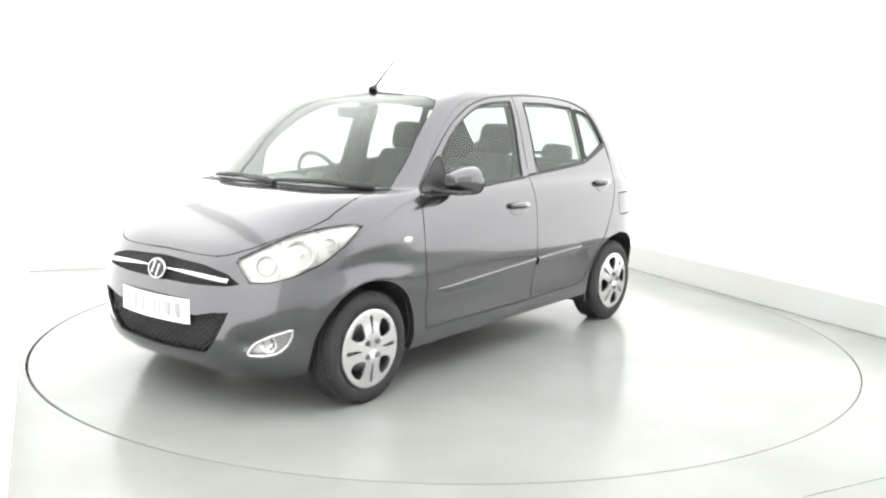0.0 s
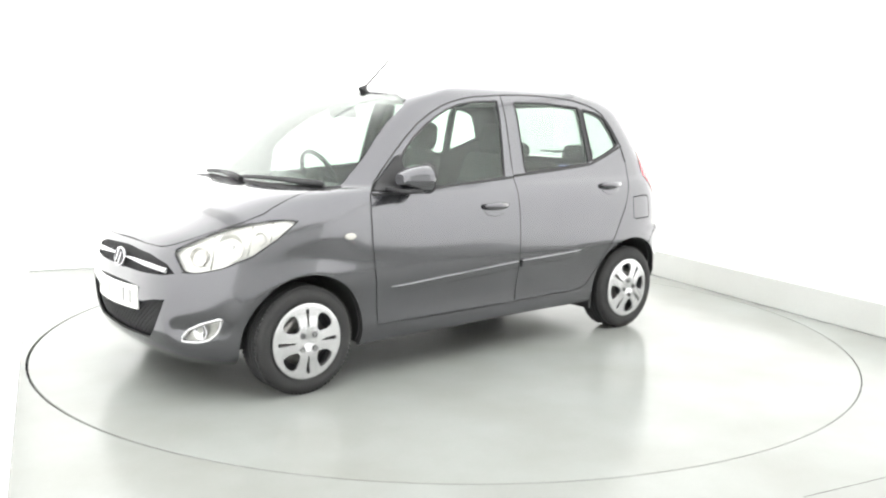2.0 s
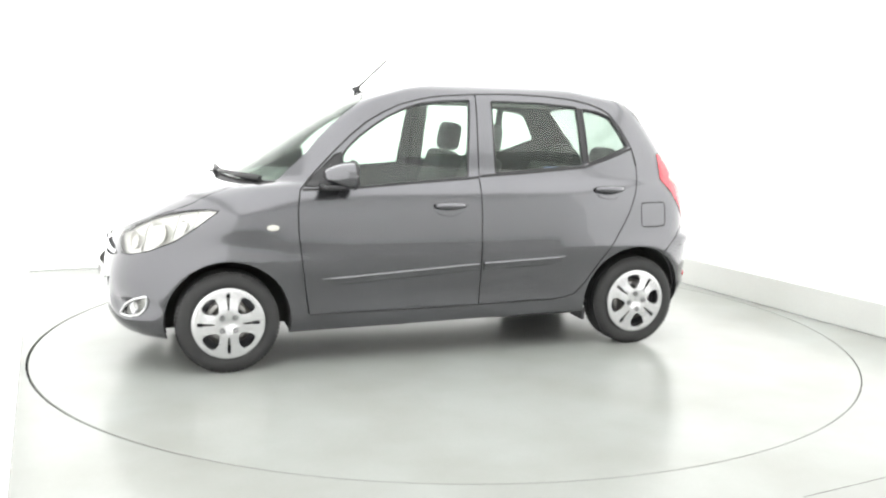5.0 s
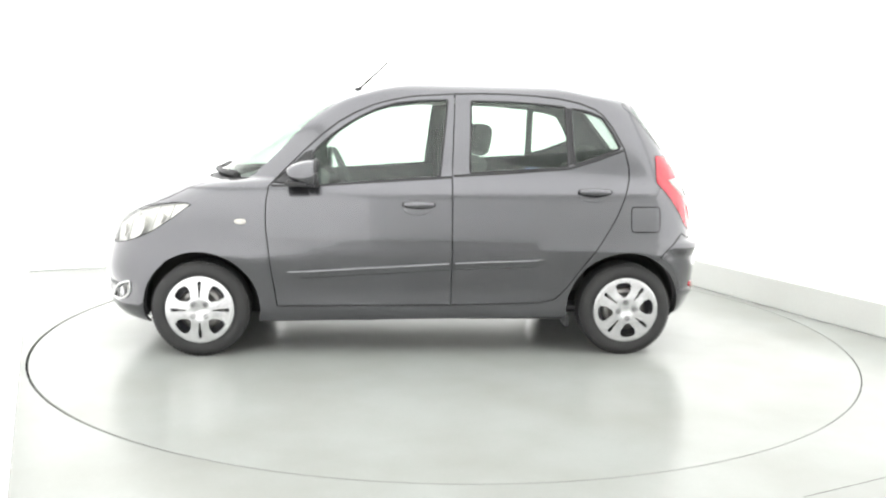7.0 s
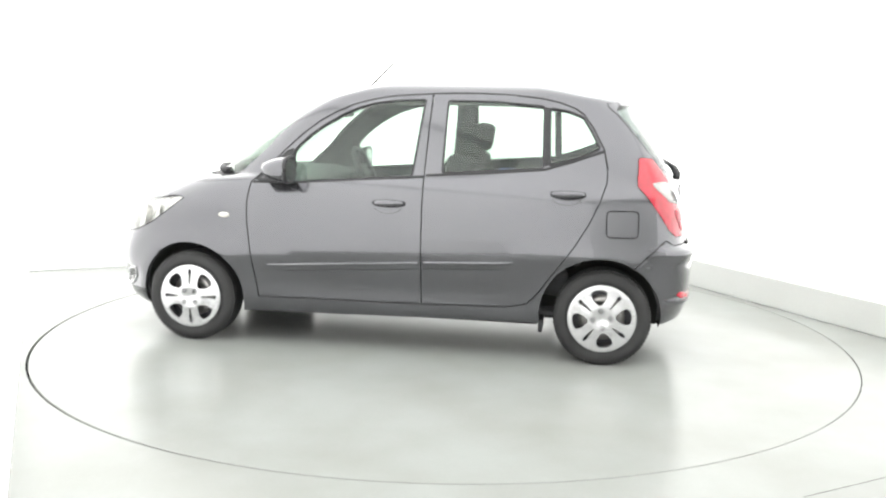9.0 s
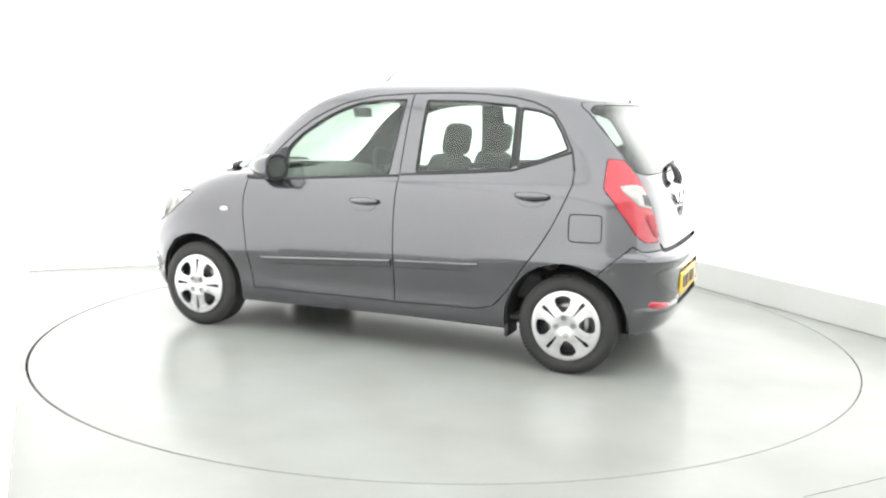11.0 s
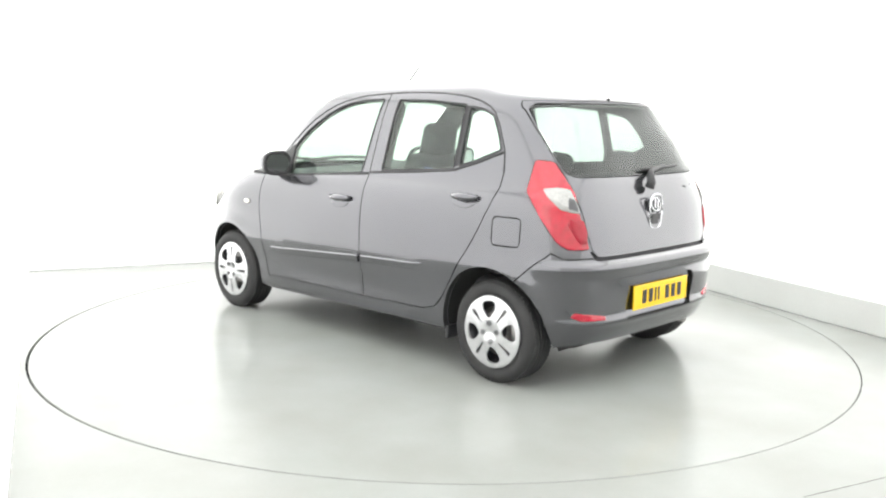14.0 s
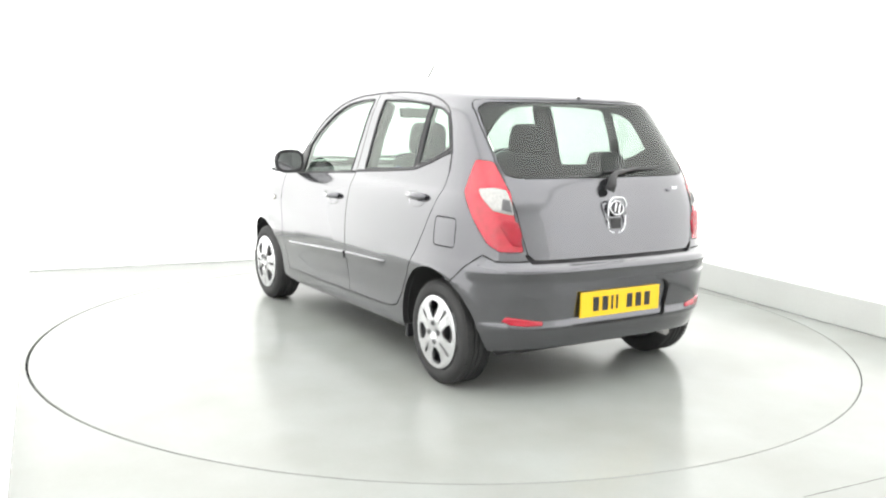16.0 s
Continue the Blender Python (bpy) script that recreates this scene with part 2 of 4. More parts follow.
def curve(table, z):
    """Smooth value at z of a table of (z, value)."""
    zs, vs = [a for a, _ in table], [b for _, b in table]
    if z <= zs[0]:
        return vs[0]
    if z >= zs[-1]:
        return vs[-1]
    i = max(k for k in range(len(zs)) if zs[k] <= z)
    i = min(i, len(zs) - 2)

    def slope(k):
        if k == 0 or k == len(zs) - 1:
            j = max(k - 1, 0)
            return (vs[j + 1] - vs[j]) / (zs[j + 1] - zs[j])
        a, b = (vs[k] - vs[k - 1]) / (zs[k] - zs[k - 1]), (vs[k + 1] - vs[k]) / (zs[k + 1] - zs[k])
        return 0 if a * b <= 0 else 2 * a * b / (a + b)
    h = zs[i + 1] - zs[i]
    t = (z - zs[i]) / h
    m0, m1 = slope(i) * h, slope(i + 1) * h
    return ((2 * t ** 3 - 3 * t * t + 1) * vs[i] + (t ** 3 - 2 * t * t + t) * m0 + (-2 * t ** 3 + 3 * t * t) * vs[i + 1] + (t ** 3 - t * t) * m1)


NOSE = ((0.15, 1.66), (0.19, 1.74), (0.26, 1.79), (0.36, 1.808), (0.46, 1.812), (0.54, 1.80), (0.615, 1.778), (0.67, 1.757), (0.71, 1.733),
        (0.75, 1.70), (0.80, 1.635), (0.85, 1.558), (0.90, 1.47), (0.94, 1.38), (0.965, 1.295), (0.98, 1.19), (0.995, 1.165), (1.05, 1.075), (1.15, 0.92),
        (1.25, 0.775), (1.35, 0.615), (1.42, 0.485), (1.46, 0.385), (1.485, 0.31), (1.505, 0.21), (1.524, 0.09), (1.54, -0.08), (1.55, -0.26), (1.553, -0.38))
TAIL = ((0.15, -1.55), (0.20, -1.61), (0.28, -1.662), (0.325, -1.679), (0.345, -1.690), (0.365, -1.688), (0.385, -1.682), (0.50, -1.690), (0.595, -1.694), (0.618, -1.714), (0.642, -1.709), (0.664, -1.655), (0.72, -1.645),
        (0.80, -1.63), (0.88, -1.612), (0.97, -1.58), (1.04, -1.55), (1.10, -1.51), (1.20, -1.445), (1.30, -1.375), (1.38, -1.325), (1.42, -1.32), (1.445, -1.30),
        (1.465, -1.22), (1.49, -1.08), (1.51, -0.96), (1.53, -0.80), (1.545, -0.62), (1.553, -0.44))
HALF = ((0.15, 0.70), (0.19, 0.745), (0.24, 0.768), (0.30, 0.778), (0.40, 0.787), (0.50, 0.797), (0.58, 0.806), (0.66, 0.806), (0.74, 0.802), (0.82, 0.794),
        (0.90, 0.778), (0.95, 0.760), (0.99, 0.738), (1.05, 0.718), (1.15, 0.690), (1.25, 0.662), (1.35, 0.630), (1.42, 0.600), (1.45, 0.583), (1.475, 0.562),
        (1.50, 0.520), (1.52, 0.450), (1.535, 0.36), (1.547, 0.22), (1.553, 0.03))
FRONT_P = ((0.15, 4.8), (0.3, 5.1), (0.5, 4.9), (0.62, 4.2), (0.72, 4.0), (0.8, 3.6), (0.93, 3.2), (0.965, 2.8), (0.98, 2.15), (0.995, 1.7), (1.05, 2.0), (1.15, 2.6), (1.25, 3.3), (1.35, 4.1), (1.42, 4.5), (1.48, 3.6), (1.553, 2.6))
FRONT_Q = ((0.15, 3.3), (0.45, 3.5), (0.62, 3.5), (0.8, 4.0), (0.95, 4.1), (1.05, 4.0), (1.2, 4.3), (1.35, 4.6), (1.42, 4.4), (1.48, 3.2), (1.553, 2.2))
REAR_P = ((0.15, 4.6), (0.5, 5.9), (0.72, 6.5), (0.95, 7.4), (1.15, 8.6), (1.36, 9.2), (1.42, 6.5), (1.48, 4.2), (1.553, 2.6))
REAR_Q = ((0.15, 4.6), (0.36, 4.6), (0.64, 4.1), (0.9, 4.5), (1.1, 4.6), (1.36, 4.2), (1.42, 3.4), (1.48, 2.8), (1.553, 2.3))
LEVELS = [0.15, 0.165, 0.18, 0.20, 0.22, 0.25, 0.28, 0.31, 0.325, 0.335, 0.345, 0.355, 0.365, 0.375, 0.385, 0.40, 0.43, 0.47, 0.50, 0.53, 0.56, 0.59, 0.615, 0.635, 0.65, 0.662, 0.675, 0.69, 0.705, 0.72, 0.74,
          0.76, 0.78, 0.80, 0.82, 0.84, 0.86, 0.88, 0.90, 0.92, 0.935, 0.95, 0.96, 0.97, 0.98, 0.99, 1.0, 1.02, 1.05, 1.08, 1.11, 1.14, 1.17, 1.2, 1.23, 1.26, 1.29, 1.32, 1.35,
          1.375, 1.395, 1.41, 1.425, 1.437, 1.448, 1.458, 1.467, 1.475, 1.483, 1.491, 1.499, 1.507, 1.515, 1.522, 1.529, 1.535, 1.540, 1.545, 1.549, 1.552, 1.553]


def skin_point(kind, s, z):
    """A point of the left half of the body at height z. kind: which stretch of the outline; s: 0 to 1 along it."""
    xf, xr, w = curve(NOSE, z), curve(TAIL, z), curve(HALF, z)
    top = min(1, max(0, (z - 1.0) / 0.45))
    x1 = min(0.60, xf - 0.55 * (1 - top) - 0.22 * top)
    x2 = max(-0.70, xr + 0.55 * (1 - top) + 0.22 * top)
    if x1 < x2 + 0.02:
        x1 = x2 = (xf + xr) / 2
        x1 += 0.01
        x2 -= 0.01
    if kind == "front":
        a = s * math.pi / 2
        x = x1 + (xf - x1) * math.sin(a) ** (2 / curve(FRONT_P, z))
        y = w * max(0, math.cos(a)) ** (2 / curve(FRONT_Q, z))
    elif kind == "rear":
        a = s * math.pi / 2
        x = x2 + (xr - x2) * math.sin(a) ** (2 / curve(REAR_P, z))
        y = w * max(0, math.cos(a)) ** (2 / curve(REAR_Q, z))
    else:
        x, y = x2 + (x1 - x2) * s, w
    # plan taper of the cabin and a soft bulge round the wheel arches
    y *= 1 - 0.028 * max(0, (x - 0.0)) ** 2 * top - 0.006 * max(0, -x - 0.3) * top
    if y > 0.5 and z < 0.75:
        for cx, cz, r in ARCHES:
            d = math.hypot(x - cx, z - cz)
            y += 0.014 * math.exp(-((d - r - 0.01) / 0.05) ** 2) * min(1, (y - 0.5) * 5)
        # scoop round the fog lamp
        if x > 1.3:
            d = 0.022 * math.exp(-((y - 0.60) / 0.13) ** 2 - ((z - 0.345) / 0.055) ** 2)
            x, y = x - d * 0.8, y - d * 0.5
        # hollow of the lower doors
        if -0.85 < x < 0.85:
            y -= 0.010 * math.exp(-((z - 0.36) / 0.09) ** 2) * (1 - (x / 0.85) ** 4)
    # full front wings
    if y > 0.5:
        y += 0.026 * math.exp(-((x - 1.2) / 0.28) ** 2 - ((z - 0.82) / 0.12) ** 2)
    return Vector((x, y, z + 0.17 * max(0, z - 1.47)))


def body_skin():
    bm = bmesh.new()
    cols = [("rear", 1 - i / 24) for i in range(24)] + [("side", i / 30) for i in range(30)] + [("front", i / 28) for i in range(29)]
    grid = [[bm.verts.new(skin_point(k, s, z)) for k, s in cols] for z in LEVELS]
    for a, b in zip(grid, grid[1:]):
        for i in range(len(cols) - 1):
            bm.faces.new((a[i], b[i], b[i + 1], a[i + 1]))
    bmesh.ops.remove_doubles(bm, verts=bm.verts[:], dist=0.0004)
    bmesh.ops.recalc_face_normals(bm, faces=bm.faces[:])
    probe = max(bm.faces, key=lambda f: f.calc_center_median().y)
    if probe.normal.y < 0:
        bmesh.ops.reverse_faces(bm, faces=bm.faces[:])
    for v in bm.verts:
        if abs(v.co.y) < 0.004:
            v.co.y = 0.0
    keep_normals(bm)
    return bm


def keep_normals(bm):
    """Stores the smooth normals, so that cuts made later leave the shading as it is."""
    bm.normal_update()
    lay = bm.verts.layers.float_vector.new("n")
    for v in bm.verts:
        n = v.normal.copy()
        if abs(v.co.y) < 0.0005:
            n.y = 0
        v[lay] = n.normalized()


S = 1 / math.sqrt(2)
VIEWS = {"side": (Vector((1, 0, 0)), Vector((0, 0, 1)), Vector((0, 1, 0))),
         "front": (Vector((0, 1, 0)), Vector((0, 0, 1)), Vector((1, 0, 0))),
         "nose": (Vector((-S, S, 0)), Vector((0, 0, 1)), Vector((S, S, 0))),
         "tail": (Vector((S, S, 0)), Vector((0, 0, 1)), Vector((-S, S, 0)))}


def carve(bm, tag, view, poly, number, test):
    """Cuts the outline into the skin, and numbers the faces inside it that are not numbered yet."""
    u, v, d = VIEWS[view]
    k = len(poly)
    for i in range(k):
        (a0, b0), (a1, b1) = poly[i], poly[(i + 1) % k]
        if math.hypot(a1 - a0, b1 - b0) < 1e-6:
            continue
        lo_a, hi_a, lo_b, hi_b = min(a0, a1) - 0.001, max(a0, a1) + 0.001, min(b0, b1) - 0.001, max(b0, b1) + 0.001
        faces = []
        for f in bm.faces:
            if f[tag] or not test(f.calc_center_median(), f.normal):
                continue
            pa = [p.co.dot(u) for p in f.verts]
            if max(pa) < lo_a or min(pa) > hi_a:
                continue
            pb = [p.co.dot(v) for p in f.verts]
            if max(pb) < lo_b or min(pb) > hi_b:
                continue
            faces.append(f)
        if not faces:
            continue
        geom = faces + list({e for f in faces for e in f.edges}) + list({p for f in faces for p in f.verts})
        no = (u * (a1 - a0) + v * (b1 - b0)).cross(d).normalized()
        bmesh.ops.bisect_plane(bm, geom=geom, dist=0.00001, plane_co=u * a0 + v * b0, plane_no=no)
    for f in bm.faces:
        c = f.calc_center_median()
        if not f[tag] and test(c, f.normal) and inside((c.dot(u), c.dot(v)), poly):
            f[tag] = number


def panel(skin, tag, numbers, thick=0.014, gap=0.0033, both=False, lift=0.0, gap_centre=False):
    """The faces with these numbers as a solid panel, set back a little from its neighbours."""
    bm = bmesh.new()
    src, lay = skin.verts.layers.float_vector.get("n"), bm.verts.layers.float_vector.new("n")
    vmap, rows = {}, []
    for f in skin.faces:
        if f[tag] in numbers:
            for p in f.verts:
                if p not in vmap:
                    vmap[p] = bm.verts.new(p.co)
                    vmap[p][lay] = Vector(p[src]).normalized()
            try:
                rows.append(bm.faces.new([vmap[p] for p in f.verts]))
            except ValueError:
                pass
    if not rows:
        return bm
    if both:
        geom = bm.verts[:] + bm.edges[:] + bm.faces[:]
        dup = bmesh.ops.duplicate(bm, geom=geom)["geom"]
        for p in dup:
            if isinstance(p, bmesh.types.BMVert):
                p.co.y = -p.co.y
                p[lay] = Vector((p[lay][0], -p[lay][1], p[lay][2]))
        bmesh.ops.reverse_faces(bm, faces=[f for f in dup if isinstance(f, bmesh.types.BMFace)])
        bmesh.ops.remove_doubles(bm, verts=[v for v in bm.verts if abs(v.co.y) < 0.0005], dist=0.0006)
    bmesh.ops.dissolve_degenerate(bm, dist=0.00005, edges=bm.edges[:])
    bm.normal_update()
    for f in bm.faces:
        f.smooth = True
    top = bm.faces[:]
    normals = {v: Vector(v[lay]) for v in bm.verts}
    edge_verts = {}
    for e in bm.edges:
        if len(e.link_faces) == 1:
            f = e.link_faces[0]
            d = f.calc_center_median() - (e.verts[0].co + e.verts[1].co) / 2
            t = (e.verts[1].co - e.verts[0].co).normalized()
            d = d - t * d.dot(t)
            if d.length > 1e-7:
                d.normalize()
                for v in e.verts:
                    edge_verts[v] = edge_verts.get(v, Vector()) + d
            e.smooth = False
    border = [e for e in bm.edges if len(e.link_faces) == 1]
    low = {v: bm.verts.new(v.co - normals[v] * thick) for v in list(normals)}
    for v, q in low.items():
        q[lay] = -normals[v]
    for f in top:
        try:
            g = bm.faces.new([low[v] for v in reversed(f.verts)])
            g.smooth, g.material_index = True, 1
        except ValueError:
            pass
    for e in border:
        a, b = e.verts
        f = e.link_faces[0]
        lo = [l for l in f.loops if l.edge == e][0]
        a, b = lo.vert, lo.link_loop_next.vert
        try:
            g = bm.faces.new((b, a, low[a], low[b]))
            g.material_index = 1
        except ValueError:
            pass
    for v, d in edge_verts.items():
        if d.length > 1e-6:
            v.co += d.normalized() * gap - normals[v] * 0.0008
            low[v].co += d.normalized() * gap
    if lift:
        for v in normals:
            v.co += normals[v] * lift
    return bm


def shrink(skin, tag, numbers, depth=0.034):
    """A single inner sheet behind these pieces of the skin: the cabin's lining."""
    src = skin.verts.layers.float_vector.get("n")
    bm = bmesh.new()
    vmap = {}
    for f in skin.faces:
        if f[tag] in numbers:
            for p in f.verts:
                if p not in vmap:
                    vmap[p] = bm.verts.new(p.co - Vector(p[src]).normalized() * depth)
                    if abs(p.co.y) < 0.0005:
                        vmap[p].co.y = 0.0
            try:
                g = bm.faces.new([vmap[p] for p in f.verts])
                g.smooth = True
                g.material_index = 1 if f.calc_center_median().z > 1.42 else 0
            except ValueError:
                pass
    geom = bm.verts[:] + bm.edges[:] + bm.faces[:]
    dup = bmesh.ops.duplicate(bm, geom=geom)["geom"]
    for p in dup:
        if isinstance(p, bmesh.types.BMVert):
            p.co.y = -p.co.y
    bmesh.ops.reverse_faces(bm, faces=[f for f in dup if isinstance(f, bmesh.types.BMFace)])
    return bm


def mirrored(bm):
    """The same mesh for the other side of the car."""
    out = bm.copy()
    lay = out.verts.layers.float_vector.get("n")
    for v in out.verts:
        v.co.y = -v.co.y
        if lay:
            v[lay] = Vector((v[lay][0], -v[lay][1], v[lay][2]))
    bmesh.ops.reverse_faces(out, faces=out.faces[:])
    return out


def arc(cx, cz, r, n=40):
    return [(cx + r * math.cos(2 * math.pi * i / n), cz + r * math.sin(2 * math.pi * i / n)) for i in range(n)]


car = tagged(new("car"), "dark grey metallic five-door hatchback standing on the turntable", "car")
CODES = {n: i + 1 for i, n in enumerate(("arch_f", "arch_r", "glass_f", "glass_r", "glass_q", "door_f", "door_r", "lamp_f", "lamp_r", "bonnet", "grille",
                                         "intake", "fog", "screen", "back_glass", "tailgate", "bumper_f", "bumper_r", "fuel", "cowl", "mirror_base", "recess", "trim_q", "gate_gap"))}
DOOR_F = [(0.815, 0.945), (0.83, 0.85), (0.830, 0.732), (0.806, 0.515), (0.772, 0.283), (-0.188, 0.291), (-0.186, 1.02), (-0.205, 1.462), (0.0, 1.448), (0.067, 1.439), (0.16, 1.42), (0.253, 1.393),
          (0.345, 1.352), (0.437, 1.30), (0.53, 1.228), (0.622, 1.143), (0.72, 1.045)]
DOOR_R = [(-0.188, 0.291), (-0.68, 0.303), (-0.78, 0.328), (-0.84, 0.39), (-0.93, 0.52), (-1.023, 0.65), (-1.10, 0.78), (-1.156, 0.907), (-1.185, 1.0), (-1.187, 1.07), (-1.165, 1.171), (-1.10, 1.29),
          (-1.045, 1.362), (-1.0, 1.392), (-0.92, 1.422), (-0.814, 1.445), (-0.65, 1.461), (-0.495, 1.467), (-0.35, 1.467), (-0.205, 1.462), (-0.186, 1.02)]
GLASS_F = rounded([(0.57, 0.962), (0.555, 0.954), (-0.118, 1.007), (-0.165, 1.428), (0.0, 1.42), (0.129, 1.403), (0.225, 1.374), (0.314, 1.333), (0.40, 1.282), (0.484, 1.222), (0.555, 1.155), (0.58, 1.12)], 0.012)
GLASS_R = rounded([(-0.286, 1.028), (-0.295, 1.424), (-0.56, 1.422), (-0.832, 1.402), (-0.842, 1.068)], 0.015)
GLASS_Q = rounded([(-0.862, 1.393), (-0.875, 1.081), (-1.0, 1.12), (-1.142, 1.178), (-1.10, 1.26), (-1.042, 1.348), (-0.96, 1.378)], 0.015)


def build_body():
    skin = body_skin()
    skin.normal_update()
    tag = skin.faces.layers.int.new("piece")
    side = lambda c, n: c.y > 0.42 and n.y > 0.3
    nose = lambda c, n: c.x > 0.7
    back = lambda c, n: c.x < -1.0
    cut = lambda name, view, poly, test: carve(skin, tag, view, poly, CODES[name], test)
    low = lambda c, n: c.y > 0.42 and c.z < 0.8
    for name, (cx, cz, r) in zip(("arch_f", "arch_r"), ARCHES):
        cut(name, "side", arc(cx, cz, r), low)
    cut("arch_f", "side", [(-1.0, 0.0), (1.0, 0.0), (1.0, 0.186), (-1.0, 0.222)], lambda c, n: c.y > 0.3 and abs(c.x) < 1.1)
    cut("arch_r", "side", [(-2.0, 0.0), (-2.0, 0.255), (-1.6, 0.24), (-1.3, 0.195), (-1.3, 0.0)], back)
    cut("arch_f", "side", [(2.0, 0.0), (2.0, 0.151), (1.6, 0.153), (1.3, 0.176), (1.3, 0.0)], nose)
    cut("glass_f", "side", GLASS_F, side)
    cut("glass_r", "side", GLASS_R, side)
    cut("glass_q", "side", GLASS_Q, side)
    cut("trim_q", "side", [(-0.838, 1.395), (-0.848, 1.08), (-0.872, 1.088), (-0.859, 1.39)], side)
    cut("mirror_base", "side", [(0.79, 0.965), (0.575, 0.957), (0.585, 1.14), (0.62, 1.125), (0.71, 1.04)], side)
    cut("fuel", "side", rounded([(-1.19, 0.855), (-1.358, 0.857), (-1.362, 0.716), (-1.194, 0.714)], 0.025, 4), side)
    cut("door_f", "side", DOOR_F, side)
    cut("door_r", "side", DOOR_R, side)
    cut("lamp_f", "nose", rounded(LAMP_F, 0.02), lambda c, n: c.x > 1.1 and c.y > 0.3)
    cut("lamp_r", "tail", rounded([(-0.485, 1.138), (-0.44, 0.985), (-0.50, 0.868), (-0.58, 0.752), (-0.64, 0.716), (-0.748, 0.716), (-0.70, 0.86), (-0.672, 0.985), (-0.615, 1.07), (-0.575, 1.13)], 0.015), lambda c, n: c.x < -1.15 and c.y > 0.3)
    cut("grille", "front", rounded([(0.02, 0.684), (-0.02, 0.684), (-0.02, 0.575), (0.25, 0.578), (0.45, 0.588), (0.515, 0.602), (0.44, 0.645), (0.30, 0.672)], 0.012), nose)
    cut("intake", "front", [(-0.02, 0.452), (0.30, 0.452), (0.40, 0.476), (0.485, 0.484), (0.46, 0.43), (0.40, 0.335), (0.345, 0.283), (0.32, 0.272), (-0.02, 0.255)], nose)
    cut("fog", "nose", rounded(FOG, 0.02), lambda c, n: c.x > 1.3 and c.y > 0.3 and c.z < 0.5)
    cut("bonnet", "front", [(-0.02, 0.712), (0.20, 0.707), (0.34, 0.708), (0.42, 0.722), (0.50, 0.752), (0.585, 0.80), (0.645, 0.838), (0.672, 0.875), (0.668, 0.93), (0.655, 0.973), (-0.02, 0.983)], lambda c, n: c.x > 0.85)
    cut("screen", "front", [(-0.02, 0.997), (0.45, 0.992), (0.62, 0.985), (0.655, 0.99), (0.634, 1.14), (0.61, 1.25), (0.58, 1.35), (0.562, 1.39), (0.53, 1.422), (0.43, 1.445), (0.2, 1.458), (-0.02, 1.461)], lambda c, n: c.x > 0.2 and n.x > 0.28)
    cut("cowl", "front", [(-0.02, 0.984), (0.655, 0.974), (0.69, 0.97), (0.668, 0.988), (0.62, 0.984), (0.45, 0.991), (-0.02, 0.996)], lambda c, n: c.x > 0.8)
    cut("back_glass", "front", rounded([(-0.02, 1.050), (0.54, 1.055), (0.586, 1.072), (0.594, 1.15), (0.590, 1.30), (0.577, 1.385), (0.535, 1.412), (-0.02, 1.420)], 0.02), lambda c, n: c.x < -1.1 and n.x < -0.35)
    cut("gate_gap", "front", [(-0.02, 0.658), (0.515, 0.660), (0.548, 0.70), (0.535, 0.702), (0.50, 0.674), (-0.02, 0.672)], lambda c, n: c.x < -1.3)
    cut("tailgate", "front", [(-0.02, 0.672), (0.50, 0.672), (0.535, 0.70), (0.56, 0.80), (0.585, 0.98), (0.602, 1.13), (0.60, 1.30), (0.585, 1.40), (0.56, 1.425), (-0.02, 1.432)], lambda c, n: c.x < -1.1 and n.x < -0.3)
    cut("recess", "front", rounded([(-0.02, 0.535), (0.30, 0.535), (0.33, 0.50), (0.305, 0.345), (-0.02, 0.345)], 0.02), lambda c, n: c.x < -1.4)
    cut("bumper_f", "side", [(2.0, 0.0), (2.0, 0.70), (1.72, 0.705), (1.62, 0.705), (1.50, 0.66), (1.42, 0.60), (1.385, 0.50), (1.385, 0.0)], lambda c, n: c.x > 1.2)
    cut("bumper_r", "side", [(-2.0, 0.0), (-2.0, 0.671), (-1.56, 0.671), (-1.51, 0.70), (-1.40, 0.60), (-1.345, 0.545), (-1.345, 0.0)], lambda c, n: c.x < -1.2)
    skin.normal_update()
    g = lambda *names, **k: panel(skin, tag, {CODES[n] for n in names}, **k)
    mats = [PAINT, DARK_GAP]
    bm = panel(skin, tag, {0}, both=True, thick=0.03)
    part("body_shell", bm, mats, car, "dark grey painted body with roof and sills")
    part("bonnet", g("bonnet", both=True), mats, car)
    part("inner_shell", shrink(skin, tag, {0} | {CODES[n] for n in ("door_f", "door_r", "bonnet", "tailgate", "mirror_base", "trim_q", "fuel", "cowl", "bumper_f", "bumper_r", "gate_gap", "lamp_r")}), [TRIM, HEADLINER], car, "grey inner trim and pale roof lining")
    front = part("front_bumper", g("bumper_f", both=True, gap=-0.0028), mats, car, "dark grey painted front bumper")
    rear = part("rear_bumper", g("bumper_r", both=True), mats, car, "dark grey painted rear bumper with plate recess")
    rec = g("recess", both=True, gap=0)
    bmesh.ops.translate(rec, verts=rec.verts[:], vec=(0.016, 0, 0))
    part("plate_recess", rec, mats, rear)
    part("windscreen", g("screen", both=True, thick=0.004), [GLASS, GLASS], car, "clear windscreen with pale reflections")
    part("cowl", g("cowl", both=True, lift=-0.004), [BLACK, BLACK], car, "black plastic cowl")
    gate = part("tailgate", g("tailgate", both=True), mats, car, "dark grey tailgate")
    part("rear_window", g("back_glass", both=True, thick=0.004), [TINT, TINT], gate, "lightly tinted rear glass")
